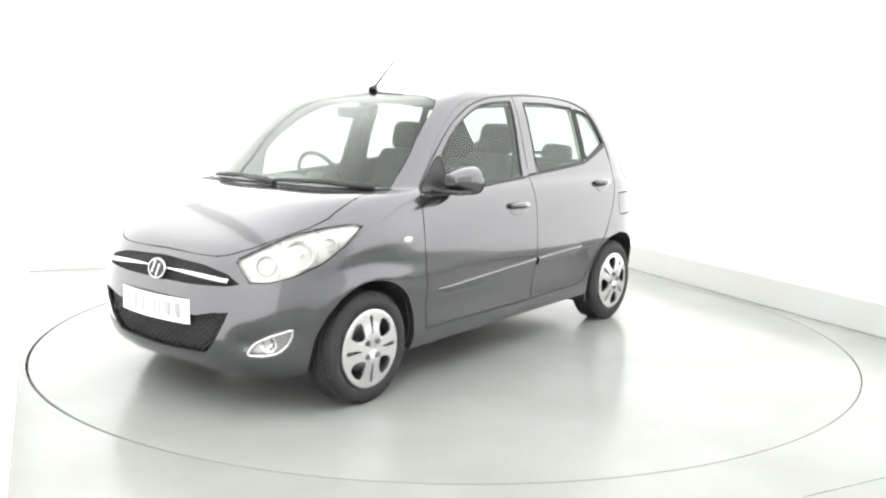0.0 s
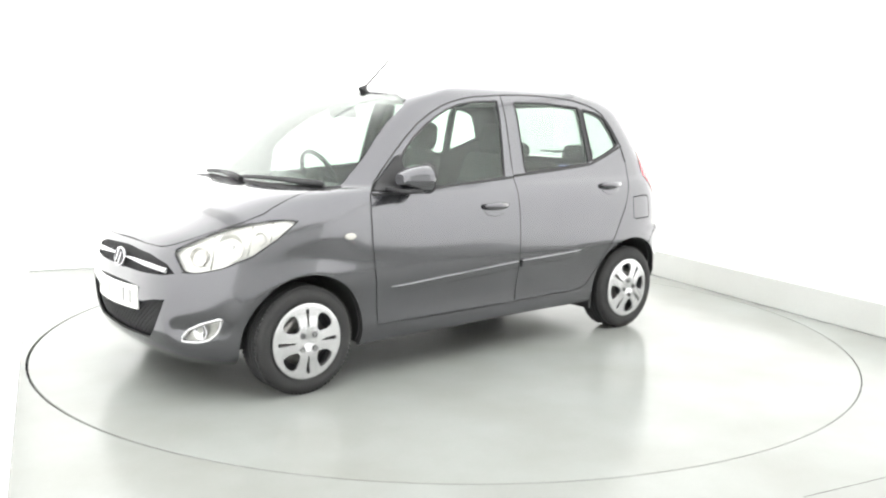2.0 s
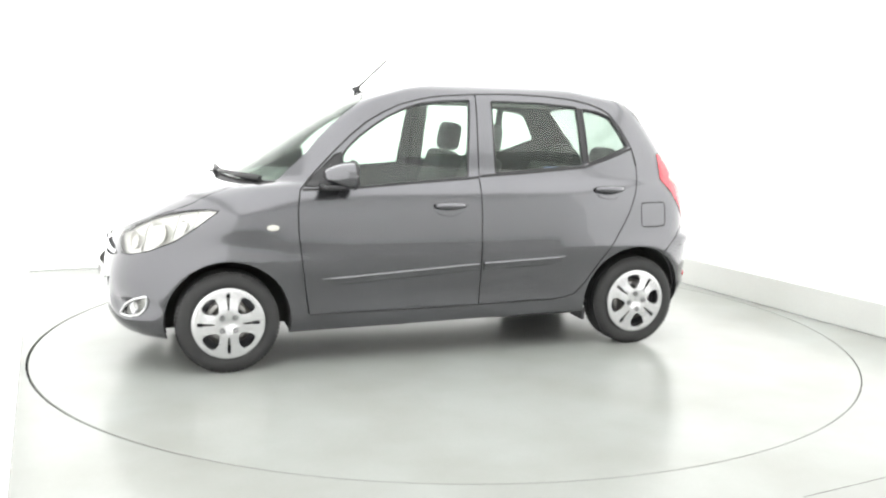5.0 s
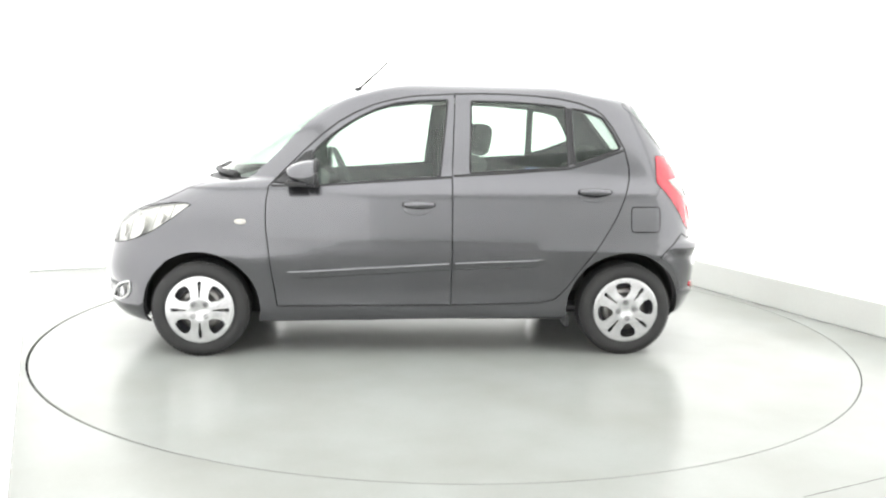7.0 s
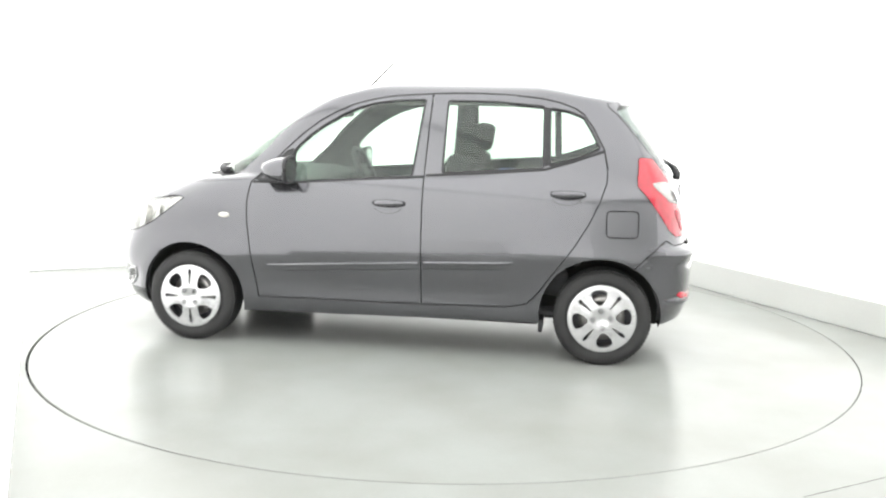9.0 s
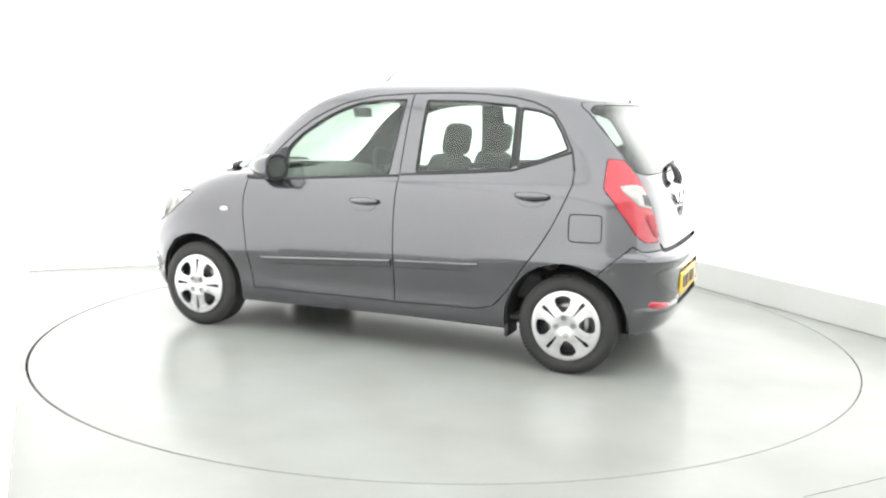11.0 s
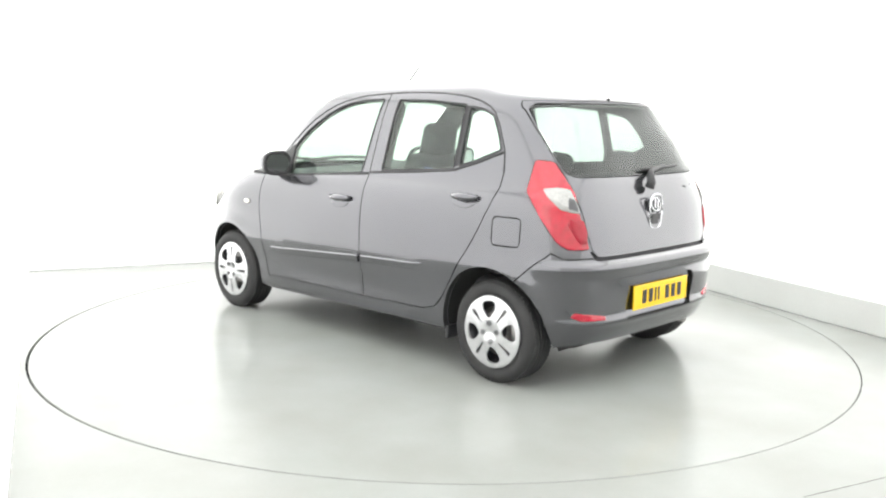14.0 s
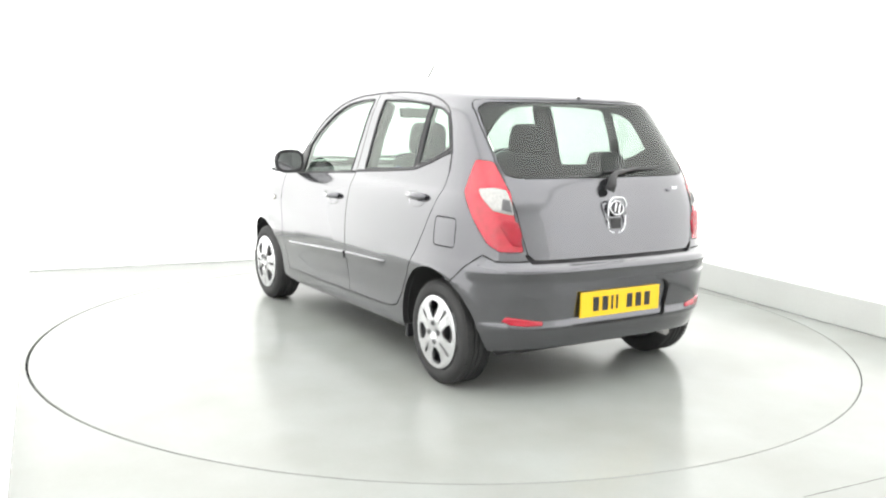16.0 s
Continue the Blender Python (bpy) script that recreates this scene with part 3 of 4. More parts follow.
    for nm, code, w in (("upper_grille", "grille", 0.02), ("lower_grille", "intake", 0.035)):
        b = g(code, both=True, gap=-0.006)
        bmesh.ops.translate(b, verts=b.verts[:], vec=(-w, 0, 0))
        part(nm, b, [BLACK, BLACK], front, "black mesh grille")
    for sgn in (1, -1):
        def side_part(name, bm, mat, parent, label="", _s=sgn):
            return part(name, bm if _s > 0 else mirrored(bm), mat, parent, label)
        door = side_part("front_door", g("door_f"), mats, car, "dark grey front door")
        side_part("window_pane", g("glass_f", thick=0.004, gap=0.001, lift=-0.004), [GLASS, GLASS], door, "clear door glass")
        side_part("mirror_base", g("mirror_base", lift=0.002), [BLACK, BLACK], door, "black plastic triangle")
        rdoor = side_part("rear_door", g("door_r"), mats, car, "dark grey rear door")
        side_part("window_pane", g("glass_r", thick=0.004, gap=0.001, lift=-0.004), [GLASS, GLASS], rdoor, "clear door glass")
        side_part("quarter_pane", g("glass_q", thick=0.004, gap=0.001, lift=-0.004), [GLASS, GLASS], rdoor, "clear fixed quarter glass")
        side_part("window_divider", g("trim_q", gap=0.0), [BLACK, BLACK], rdoor, "black divider bar")
        if sgn > 0:
            side_part("fuel_flap", g("fuel"), mats, car)
        else:
            side_part("quarter_panel", g("fuel", gap=0.0), mats, car)
        build_headlamp(g, side_part)
        build_tail_lamp(g, side_part)
        build_fog_lamp(g, side_part, front)
        build_door_trim(skin, door, rdoor, sgn)
    skin.free()
    return front, rear, gate


LAMP_F = [(-0.885, 0.700), (-0.822, 0.612), (-0.74, 0.612), (-0.63, 0.635), (-0.50, 0.69), (-0.40, 0.765), (-0.325, 0.842), (-0.37, 0.852), (-0.50, 0.84), (-0.62, 0.815), (-0.74, 0.77)]
FOG = [(-0.832, 0.292), (-0.795, 0.345), (-0.72, 0.382), (-0.625, 0.41), (-0.645, 0.345), (-0.69, 0.303), (-0.75, 0.29)]


def nose_hit(a, z):
    """The point of the skin seen along the diagonal on to the front corner, a across it."""
    lo, hi = 0.0, 1.0
    for _ in range(30):
        s = (lo + hi) / 2
        p = skin_point("front", s, z)
        if (p.y - p.x) * S > a:
            lo = s
        else:
            hi = s
    return skin_point("front", lo, z)


def nose_line(pts, back, loop=False):
    """A line of points laid over the front corner, set back from the skin by this much."""
    out = []
    ends = list(zip(pts, pts[1:] + pts[:1])) if loop else list(zip(pts, pts[1:]))
    for (a0, z0), (a1, z1) in ends:
        k = max(1, int(math.hypot(a1 - a0, z1 - z0) / 0.03))
        out += [(a0 + (a1 - a0) * i / k, z0 + (z1 - z0) * i / k) for i in range(k)]
    if not loop:
        out.append(pts[-1])
    return [nose_hit(a, z) - Vector((S, S, 0)) * back for a, z in out]


def build_headlamp(g, side_part):
    bm = g("lamp_f", thick=0.004, gap=0.0)
    for v in bm.verts:
        v.co += Vector((-0.021, -0.014, 0.0))
    lamp = side_part("headlamp", bm, [REFLECT, REFLECT], car, "large swept-back clear headlamp")
    side_part("lens", g("lamp_f", thick=0.003, gap=0.002, lift=0.001), [LENS, LENS], lamp, "clear plastic lens")
    b = bmesh.new()
    tube(b, nose_line(LAMP_F[1:7], 0.002), 0.004, 6)
    side_part("lamp_seal", b, BLACK, lamp, "thin dark seal under the lens")
    # main bowl, indicator bowl and the ribs between them
    for a, z, r, mat in ((-0.60, 0.728, 0.066, REFLECT), (-0.745, 0.682, 0.044, AMBER), (-0.475, 0.765, 0.030, REFLECT)):
        c = nose_hit(a, z) - Vector((S, S, 0)) * 0.022
        m = Matrix.Translation(c) @ pose(0, 0, 0, 0, 82, 32)
        b = bmesh.new()
        rings = lathe(b, [(r, 0.010), (r * 0.95, 0.011), (r * 0.9, 0.004), (r * 0.7, -0.016), (r * 0.4, -0.030), (r * 0.15, -0.034)], 28, m)
        b.faces.new(rings[-1])
        bmesh.ops.recalc_face_normals(b, faces=b.faces[:])
        bowl = side_part("reflector_bowl", b, mat, lamp, "round bright reflector" if mat is REFLECT else "pale indicator chamber")
        b = bmesh.new()
        tube(b, [m @ Vector((r * 1.03 * math.cos(t), r * 1.03 * math.sin(t), 0.009)) for t in [2 * math.pi * i / 28 for i in range(28)]], 0.0016, 6, True)
        side_part("bowl_rim", b, DISC, bowl, "grey bowl edge")
        b = bmesh.new()
        bmesh.ops.create_uvsphere(b, u_segments=12, v_segments=8, radius=r * 0.2, matrix=m @ Matrix.Translation((0, 0, -0.012)))
        side_part("bulb", b, CHROME if mat is REFLECT else AMBER, bowl)
    for pts in ([(-0.690, 0.785), (-0.682, 0.70), (-0.690, 0.630)], [(-0.525, 0.825), (-0.518, 0.75), (-0.53, 0.69)], [(-0.435, 0.838), (-0.43, 0.79), (-0.435, 0.750)]):
        b = bmesh.new()
        tube(b, nose_line(pts, 0.020), 0.005, 6)
        side_part("rib", b, REFLECT, lamp)


def build_tail_lamp(g, side_part):
    lamp = side_part("tail_lamp", g("lamp_r", lift=0.003, gap=0.001), [RED, DARK_GAP], car, "glossy red tail lamp")
    # clear window and dark lower chamber lie a little proud of the red lens
    for name, poly, mat, lab in (("reverse_light", [(0.598, 1.0), (0.645, 1.010), (0.69, 1.003), (0.695, 0.96), (0.672, 0.905), (0.63, 0.893), (0.588, 0.885), (0.588, 0.94)], REVERSE, "clear reversing lamp window"),
                                 ("reverse_shade", [(0.594, 0.955), (0.622, 0.96), (0.640, 0.908), (0.592, 0.895)], TRIM, "dark hatch inside the clear window"),
                                 ("lower_chamber", [(0.575, 0.855), (0.64, 0.865), (0.655, 0.84), (0.625, 0.775), (0.605, 0.745), (0.565, 0.74), (0.560, 0.80)], DARK_RED, "darker red lower chamber")):
        b = bmesh.new()
        grid_patch(b, rounded(poly, 0.008), "tail_back", 0.0075 if name == "reverse_shade" else 0.0062)
        side_part(name, b, mat, lamp, lab)


def skin_hit(view, a, z):
    """A point of the skin seen along the car from the rear (a: y) or from the side (a: x)."""
    if view == "rear":
        lo, hi = 0.0, 1.0
        for _ in range(40):
            s = (lo + hi) / 2
            if skin_point("rear", s, z).y > a:
                lo = s
            else:
                hi = s
        return skin_point("rear", lo, z)
    for kind in ("side", "front", "rear"):
        p0, p1 = skin_point(kind, 0.0, z), skin_point(kind, 1.0, z)
        if min(p0.x, p1.x) - 1e-4 <= a <= max(p0.x, p1.x) + 1e-4:
            lo, hi = 0.0, 1.0
            up = p1.x > p0.x
            for _ in range(40):
                s = (lo + hi) / 2
                if (skin_point(kind, s, z).x < a) == up:
                    lo = s
                else:
                    hi = s
            return skin_point(kind, lo, z)
    return None


def skin_normal(p, view):
    e = 0.01
    if view == "rear":
        u = skin_hit("rear", p.y + e, p.z) - skin_hit("rear", p.y - e, p.z)
        v = skin_hit("rear", p.y, p.z + e) - skin_hit("rear", p.y, p.z - e)
        n = u.cross(v)
        return (-n if n.x > 0 else n).normalized()
    u = skin_hit("side", p.x + e, p.z) - skin_hit("side", p.x - e, p.z)
    v = skin_hit("side", p.x, p.z + e) - skin_hit("side", p.x, p.z - e)
    n = u.cross(v)
    return (-n if n.y < 0 else n).normalized()


def grid_patch(bm, poly, how, lift, depth=0.012):
    """A raised patch that follows the skin, with this outline in (x, z) or, at the back, (y, z) of the lamp."""
    view = "rear" if how == "tail_back" else "side"
    c = (sum(p[0] for p in poly) / len(poly), sum(p[1] for p in poly) / len(poly))
    rings = []
    for f, h in ((1.0, lift - depth), (1.0, lift * 0.7), (0.94, lift), (0.5, lift)):
        row = []
        for a, z in poly:
            p = skin_hit(view, c[0] + (a - c[0]) * f, c[1] + (z - c[1]) * f)
            row.append(bm.verts.new(p + skin_normal(p, view) * h))
        rings.append(row)
    k = len(poly)
    for a, b in zip(rings, rings[1:]):
        for i in range(k):
            bm.faces.new((a[i], a[(i + 1) % k], b[(i + 1) % k], b[i])).smooth = True
    bm.faces.new(rings[-1])
    bmesh.ops.recalc_face_normals(bm, faces=bm.faces[:])


def build_fog_lamp(g, side_part, front):
    b = g("fog", thick=0.004, gap=0.0)
    for v in b.verts:
        v.co += Vector((-0.022, -0.01, 0))
    fog = side_part("fog_lamp", b, [REFLECT, REFLECT], car, "clear fog lamp in the front bumper")
    side_part("lens", g("fog", thick=0.003, gap=0.008), [LENS, LENS], fog, "clear lens")
    b = bmesh.new()
    tube(b, nose_line(rounded(FOG, 0.02), -0.001, True), 0.008, 8, True)
    side_part("surround", b, SILVER, fog, "bright silver surround")
    c = nose_hit(-0.735, 0.338) - Vector((S, S, 0)) * 0.012
    m = Matrix.Translation(c) @ pose(0, 0, 0, 0, 88, 30)
    b = bmesh.new()
    rings = lathe(b, [(0.038, 0.006), (0.034, 0.007), (0.022, -0.008), (0.003, -0.012)], 20, m)
    b.faces.new(rings[-1])
    bmesh.ops.recalc_face_normals(b, faces=b.faces[:])
    side_part("reflector_bowl", b, CHROME, fog, "round chrome reflector")


def strip_mesh(x0, z0, x1, z1, h, lift, tip):
    """A rubbing strip along the door: a bevelled bar that runs out to a point at its tip."""
    bm = bmesh.new()
    n, rows = 40, []
    for i in range(n + 1):
        t = i / n
        x, z = x0 + (x1 - x0) * t, z0 + (z1 - z0) * t
        e = min(1, (t if tip == "front" else 1 - t) * 9)
        hh, up = h * (0.35 + 0.65 * e), lift * (0.15 + 0.85 * e)
        row = []
        for dz, out in ((0.0, -0.006), (0.0, up * 0.55), (0.006, up), (hh * 0.45, up * 0.85), (hh - 0.006, up * 0.7), (hh, up * 0.3), (hh, -0.006)):
            p = skin_hit("side", x, z - dz)
            row.append(bm.verts.new(p + skin_normal(p, "side") * out))
        rows.append(row)
    for a, b in zip(rows, rows[1:]):
        for k in range(len(a) - 1):
            bm.faces.new((a[k], a[k + 1], b[k + 1], b[k]))
    bm.faces.new(rows[0])
    bm.faces.new(rows[-1])
    bmesh.ops.recalc_face_normals(bm, faces=bm.faces[:])
    return bm


def build_door_trim(skin, door, rdoor, sgn):
    def add(name, bm, mat, parent, label=""):
        return part(name, bm if sgn > 0 else mirrored(bm), mat, parent, label)

    add("rub_strip", strip_mesh(0.722, 0.482, -0.172, 0.538, 0.045, 0.013, "front"), PAINT, door, "body-coloured rubbing strip")
    add("rub_strip", strip_mesh(-0.204, 0.540, -0.70, 0.560, 0.045, 0.013, "rear"), PAINT, rdoor, "body-coloured rubbing strip")
    for name, pts, parent, r, loop in (("window_seal", [(0.80, 0.948), (0.575, 0.951), (0.2, 0.978), (-0.12, 1.0), (-0.182, 1.005)], door, 0.0085, False),
                                       ("window_seal", [(-0.196, 1.012), (-0.29, 1.018), (-0.55, 1.036), (-0.85, 1.062), (-1.0, 1.108), (-1.165, 1.168)], rdoor, 0.0085, False),
                                       ("glass_seal", GLASS_F, door, 0.0065, True), ("glass_seal", GLASS_R, rdoor, 0.0065, True),
                                       ("glass_seal", GLASS_Q, rdoor, 0.0075, True),
                                       ("frame_seal", [DOOR_F[0], DOOR_F[-1]] + DOOR_F[-2:6:-1], door, 0.0055, False),
                                       ("frame_seal", DOOR_R[9:20], rdoor, 0.0055, False)):
        ends = list(zip(pts, pts[1:] + pts[:1])) if loop else list(zip(pts, pts[1:]))
        dense = []
        for (xa, za), (xb, zb) in ends:
            k = max(1, int(math.hypot(xb - xa, zb - za) / 0.04))
            dense += [(xa + (xb - xa) * i / k, za + (zb - za) * i / k) for i in range(k)]
        if not loop:
            dense.append(pts[-1])
        bm = bmesh.new()
        tube(bm, [skin_hit("side", x, z) + Vector((0, -0.002, 0)) for x, z in dense], r, 6, loop)
        add(name, bm, BLACK, parent, "black rubber window seal")
    # handles: a bowed bar over a shallow cup
    for x0, x1, z, parent in ((0.085, -0.085, 0.845, door), (-0.895, -1.072, 0.925, rdoor)):
        bm = bmesh.new()
        pts = []
        for i in range(13):
            t = i / 12
            x = x0 + (x1 - x0) * t
            p = skin_hit("side", x, z + 0.012)
            pts.append(p + Vector((0, 0.006 + 0.022 * math.sin(math.pi * t) ** 0.5, 0)))
        tube(bm, pts, [0.013 + 0.009 * math.sin(math.pi * i / 12) for i in range(13)], 10)
        h = add("door_handle", bm, PAINT, parent, "body-coloured pull handle")
        bm = bmesh.new()
        cx = (x0 + x1) / 2 + 0.005
        grid_patch(bm, [(cx + 0.078 * math.cos(a), z - 0.012 + 0.036 * math.sin(a)) for a in [2 * math.pi * i / 24 for i in range(24)]], "side", 0.0015)
        add("handle_cup", bm, PAINT, parent, "body-coloured hollow behind the handle")
    # indicator on the wing belongs to the car
    bm = bmesh.new()
    grid_patch(bm, [(0.962 + 0.033 * math.cos(a), 0.757 + 0.016 * math.sin(a)) for a in [2 * math.pi * i / 20 for i in range(20)]], "side", 0.008)
    add("side_indicator", bm, AMBER, car, "small clear oval indicator")
    # door mirror
    bm = bmesh.new()
    n, k = 14, 20
    rows = []
    for i in range(n + 1):
        t = i / n
        x = 0.705 - 0.15 * t
        r = (math.sin(math.pi * min(1, 0.08 + t * 0.62) / 1.4)) ** 0.6
        rows.append([bm.verts.new((x, 0.852 + 0.100 * r * abs(math.cos(a)) ** 0.75 * (1 if math.cos(a) > 0 else -1), 1.028 + 0.072 * r * abs(math.sin(a)) ** 0.75 * (1 if math.sin(a) > 0 else -1)))
                     for a in [2 * math.pi * j / k for j in range(k)]])
    for a, b in zip(rows, rows[1:]):
        for j in range(k):
            bm.faces.new((a[j], a[(j + 1) % k], b[(j + 1) % k], b[j])).smooth = True
    bm.faces.new(rows[0])
    bm.faces.new(rows[-1])
    bmesh.ops.recalc_face_normals(bm, faces=bm.faces[:])
    mir = add("wing_mirror", bm, PAINT, car, "body-coloured door mirror")
    bm = bmesh.new()
    prism(bm, [(0.081 * abs(math.cos(a)) ** 0.7 * (1 if math.cos(a) > 0 else -1), 0.056 * abs(math.sin(a)) ** 0.7 * (1 if math.sin(a) > 0 else -1)) for a in [2 * math.pi * j / 24 for j in range(24)]], 0.006,
          Matrix.Translation((0.552, 0.852, 1.028)) @ Matrix(((0, 0, -1, 0), (1, 0, 0, 0), (0, 1, 0, 0), (0, 0, 0, 1))))
    bmesh.ops.recalc_face_normals(bm, faces=bm.faces[:])
    add("mirror_glass", bm, CHROME, mir, "mirror glass")
    bm = bmesh.new()
    tube(bm, [(0.553, 0.852 + 0.090 * abs(math.cos(a)) ** 0.7 * (1 if math.cos(a) > 0 else -1), 1.028 + 0.066 * abs(math.sin(a)) ** 0.7 * (1 if math.sin(a) > 0 else -1)) for a in [2 * math.pi * (j + 0.5) / 32 for j in range(32)]], 0.012, 8, True)
    add("mirror_bezel", bm, BLACK, mir, "black mirror surround")
    bm = bmesh.new()
    box(bm, 0.60, 0.715, 0.715, 0.92, 0.958, 0.982, 0.01)
    add("mirror_foot", bm, BLACK, mir, "black plastic mirror foot")


front_bumper, rear_bumper, tailgate = build_body()


# ---- wheels ----
def build_wheel():
    """A wheel about its own centre, its outer face towards +y."""
    hub = new("wheel")
    to_y = Matrix(((1, 0, 0, 0), (0, 0, 1, 0), (0, 1, 0, 0), (0, 0, 0, 1)))
    bm = bmesh.new()
    prof = [(0.178, -0.165), (0.19, -0.172), (0.225, -0.176), (0.250, -0.166), (0.262, -0.148), (0.2645, -0.12)]
    for g in (-0.118, -0.090, -0.062):
        prof += [(0.265, g), (0.258, g + 0.002), (0.258, g + 0.008), (0.265, g + 0.010)]
    prof += [(0.2645, -0.04), (0.262, -0.022), (0.252, -0.004), (0.244, 0.001), (0.240, 0.004), (0.222, 0.008), (0.205, 0.007), (0.196, 0.003), (0.19, -0.002), (0.183, -0.012)]
    lathe(bm, prof, 72, to_y)
    for f in bm.faces:
        f.smooth = True
    part("tyre", bm, RUBBER, hub, "black rubber tyre with a worn tread")
    bm = bmesh.new()
    n = 72
    for i in range(n):
        a = 2 * math.pi * i / n
        for y0, y1, sk in ((-0.150, -0.125, 0.35), (-0.036, -0.012, -0.35)):
            m = Matrix.Rotation(a, 4, "Y") @ Matrix.Translation((0, (y0 + y1) / 2, 0.2625)) @ Matrix.Rotation(sk, 4, "Z")
            box(bm, -0.0065, 0.0065, -(y1 - y0) / 2, (y1 - y0) / 2, -0.004, 0.0032, 0, m)
    tagged(part("tread_block", bm, RUBBER, hub), kind="stuff")
    bm = bmesh.new()
    lathe(bm, [(0.184, -0.16), (0.176, -0.15), (0.160, -0.11), (0.160, -0.03), (0.176, -0.012), (0.184, -0.008)], 48, to_y)
    rings = lathe(bm, [(0.165, -0.055), (0.10, -0.048), (0.05, -0.04), (0.01, -0.04)], 48, to_y)
    bm.faces.new(rings[-1])
    part("rim", bm, STEEL, hub, "dark steel rim behind the cover")
    bm = bmesh.new()
    lathe(bm, [(0.125, -0.047), (0.125, -0.038), (0.062, -0.038), (0.062, -0.044)], 48, to_y)
    part("brake_disc", bm, DISC, hub, "bare steel brake disc")
    # cover: a dished disc with four wide and four narrow openings
    bm = bmesh.new()
    tag = bm.faces.layers.int.new("piece")
    radii = [0.0, 0.018, 0.034, 0.05, 0.066, 0.082, 0.098, 0.114, 0.130, 0.146, 0.160, 0.172, 0.180, 0.1855]
    rows = []
    k = 96
    for r in radii:
        h = 0.012 + 0.010 * math.exp(-((r - 0.06) / 0.05) ** 2) - 0.055 * max(0, r - 0.15) - 20 * max(0, r - 0.176) ** 2
        h -= 0.006 * math.exp(-(r / 0.025) ** 2)
        rows.append([bm.verts.new((r * math.cos(2 * math.pi * i / k), h, r * math.sin(2 * math.pi * i / k))) for i in range(k)] if r else [bm.verts.new((0, h, 0))] * k)
    for a, b in zip(rows, rows[1:]):
        for i in range(k):
            j = (i + 1) % k
            vs = (a[i], b[i], b[j], a[j]) if a[0] is not a[1] else (a[0], b[i], b[j])
            f = bm.faces.new(vs)
            if f.normal.y < 0:
                f.normal_flip()
    bmesh.ops.recalc_face_normals(bm, faces=bm.faces[:])
    if sum(f.normal.y for f in bm.faces) < 0:
        bmesh.ops.reverse_faces(bm, faces=bm.faces[:])
    keep_normals(bm)
    for q in range(4):
        for turn, shape in ((45, ((0.076, -0.010), (0.110, -0.038), (0.142, -0.045), (0.156, -0.030), (0.161, 0.0), (0.156, 0.030), (0.142, 0.045), (0.110, 0.038), (0.076, 0.010))),
                            (0, ((0.070, -0.003), (0.11, -0.0065), (0.155, -0.010), (0.160, 0.0), (0.155, 0.010), (0.11, 0.0065), (0.070, 0.003)))):
            a = radians(turn + 90 * q)
            poly = [(r * math.cos(a) - w * math.sin(a), r * math.sin(a) + w * math.cos(a)) for r, w in shape]
            carve(bm, tag, "side", rounded(poly, 0.007, 2), 1, lambda c, n: True)
    cover = panel(bm, tag, {0}, thick=0.012, gap=0.0)
    bm.free()
    part("hubcap", cover, [SILVER, SILVER], hub, "silver plastic wheel cover with open spokes")
    for q in range(4):
        a = radians(45 + 90 * q)
        bm = bmesh.new()
        m = Matrix.Translation((0.047 * math.cos(a), 0.020, 0.047 * math.sin(a))) @ to_y
        rings = lathe(bm, [(0.013, -0.008), (0.013, 0.0055), (0.0085, 0.0055), (0.0075, -0.001), (0.001, -0.001)], 12, m)
        part("wheel_nut", bm, STEEL, hub, "dark recessed wheel nut")
    return hub


def place_wheels():
    first = build_wheel()
    spots = (("front", 1, 0), ("rear", 1, -37), ("front", -1, 12), ("rear", -1, 25))
    for i, (which, sgn, turn) in enumerate(spots):
        x, z = WHEELS[which]
        y = (0.778 if which == "front" else 0.765) * sgn
        m = Matrix.Translation((x, y, z)) @ pose(0, 0, 0, 0, 0, 0 if sgn > 0 else 180) @ pose(0, 0, 0, 0, turn, 0)
        w = first if i == 0 else copy_thing(first, m)
        w.parent = car
        w.matrix_basis = m


place_wheels()


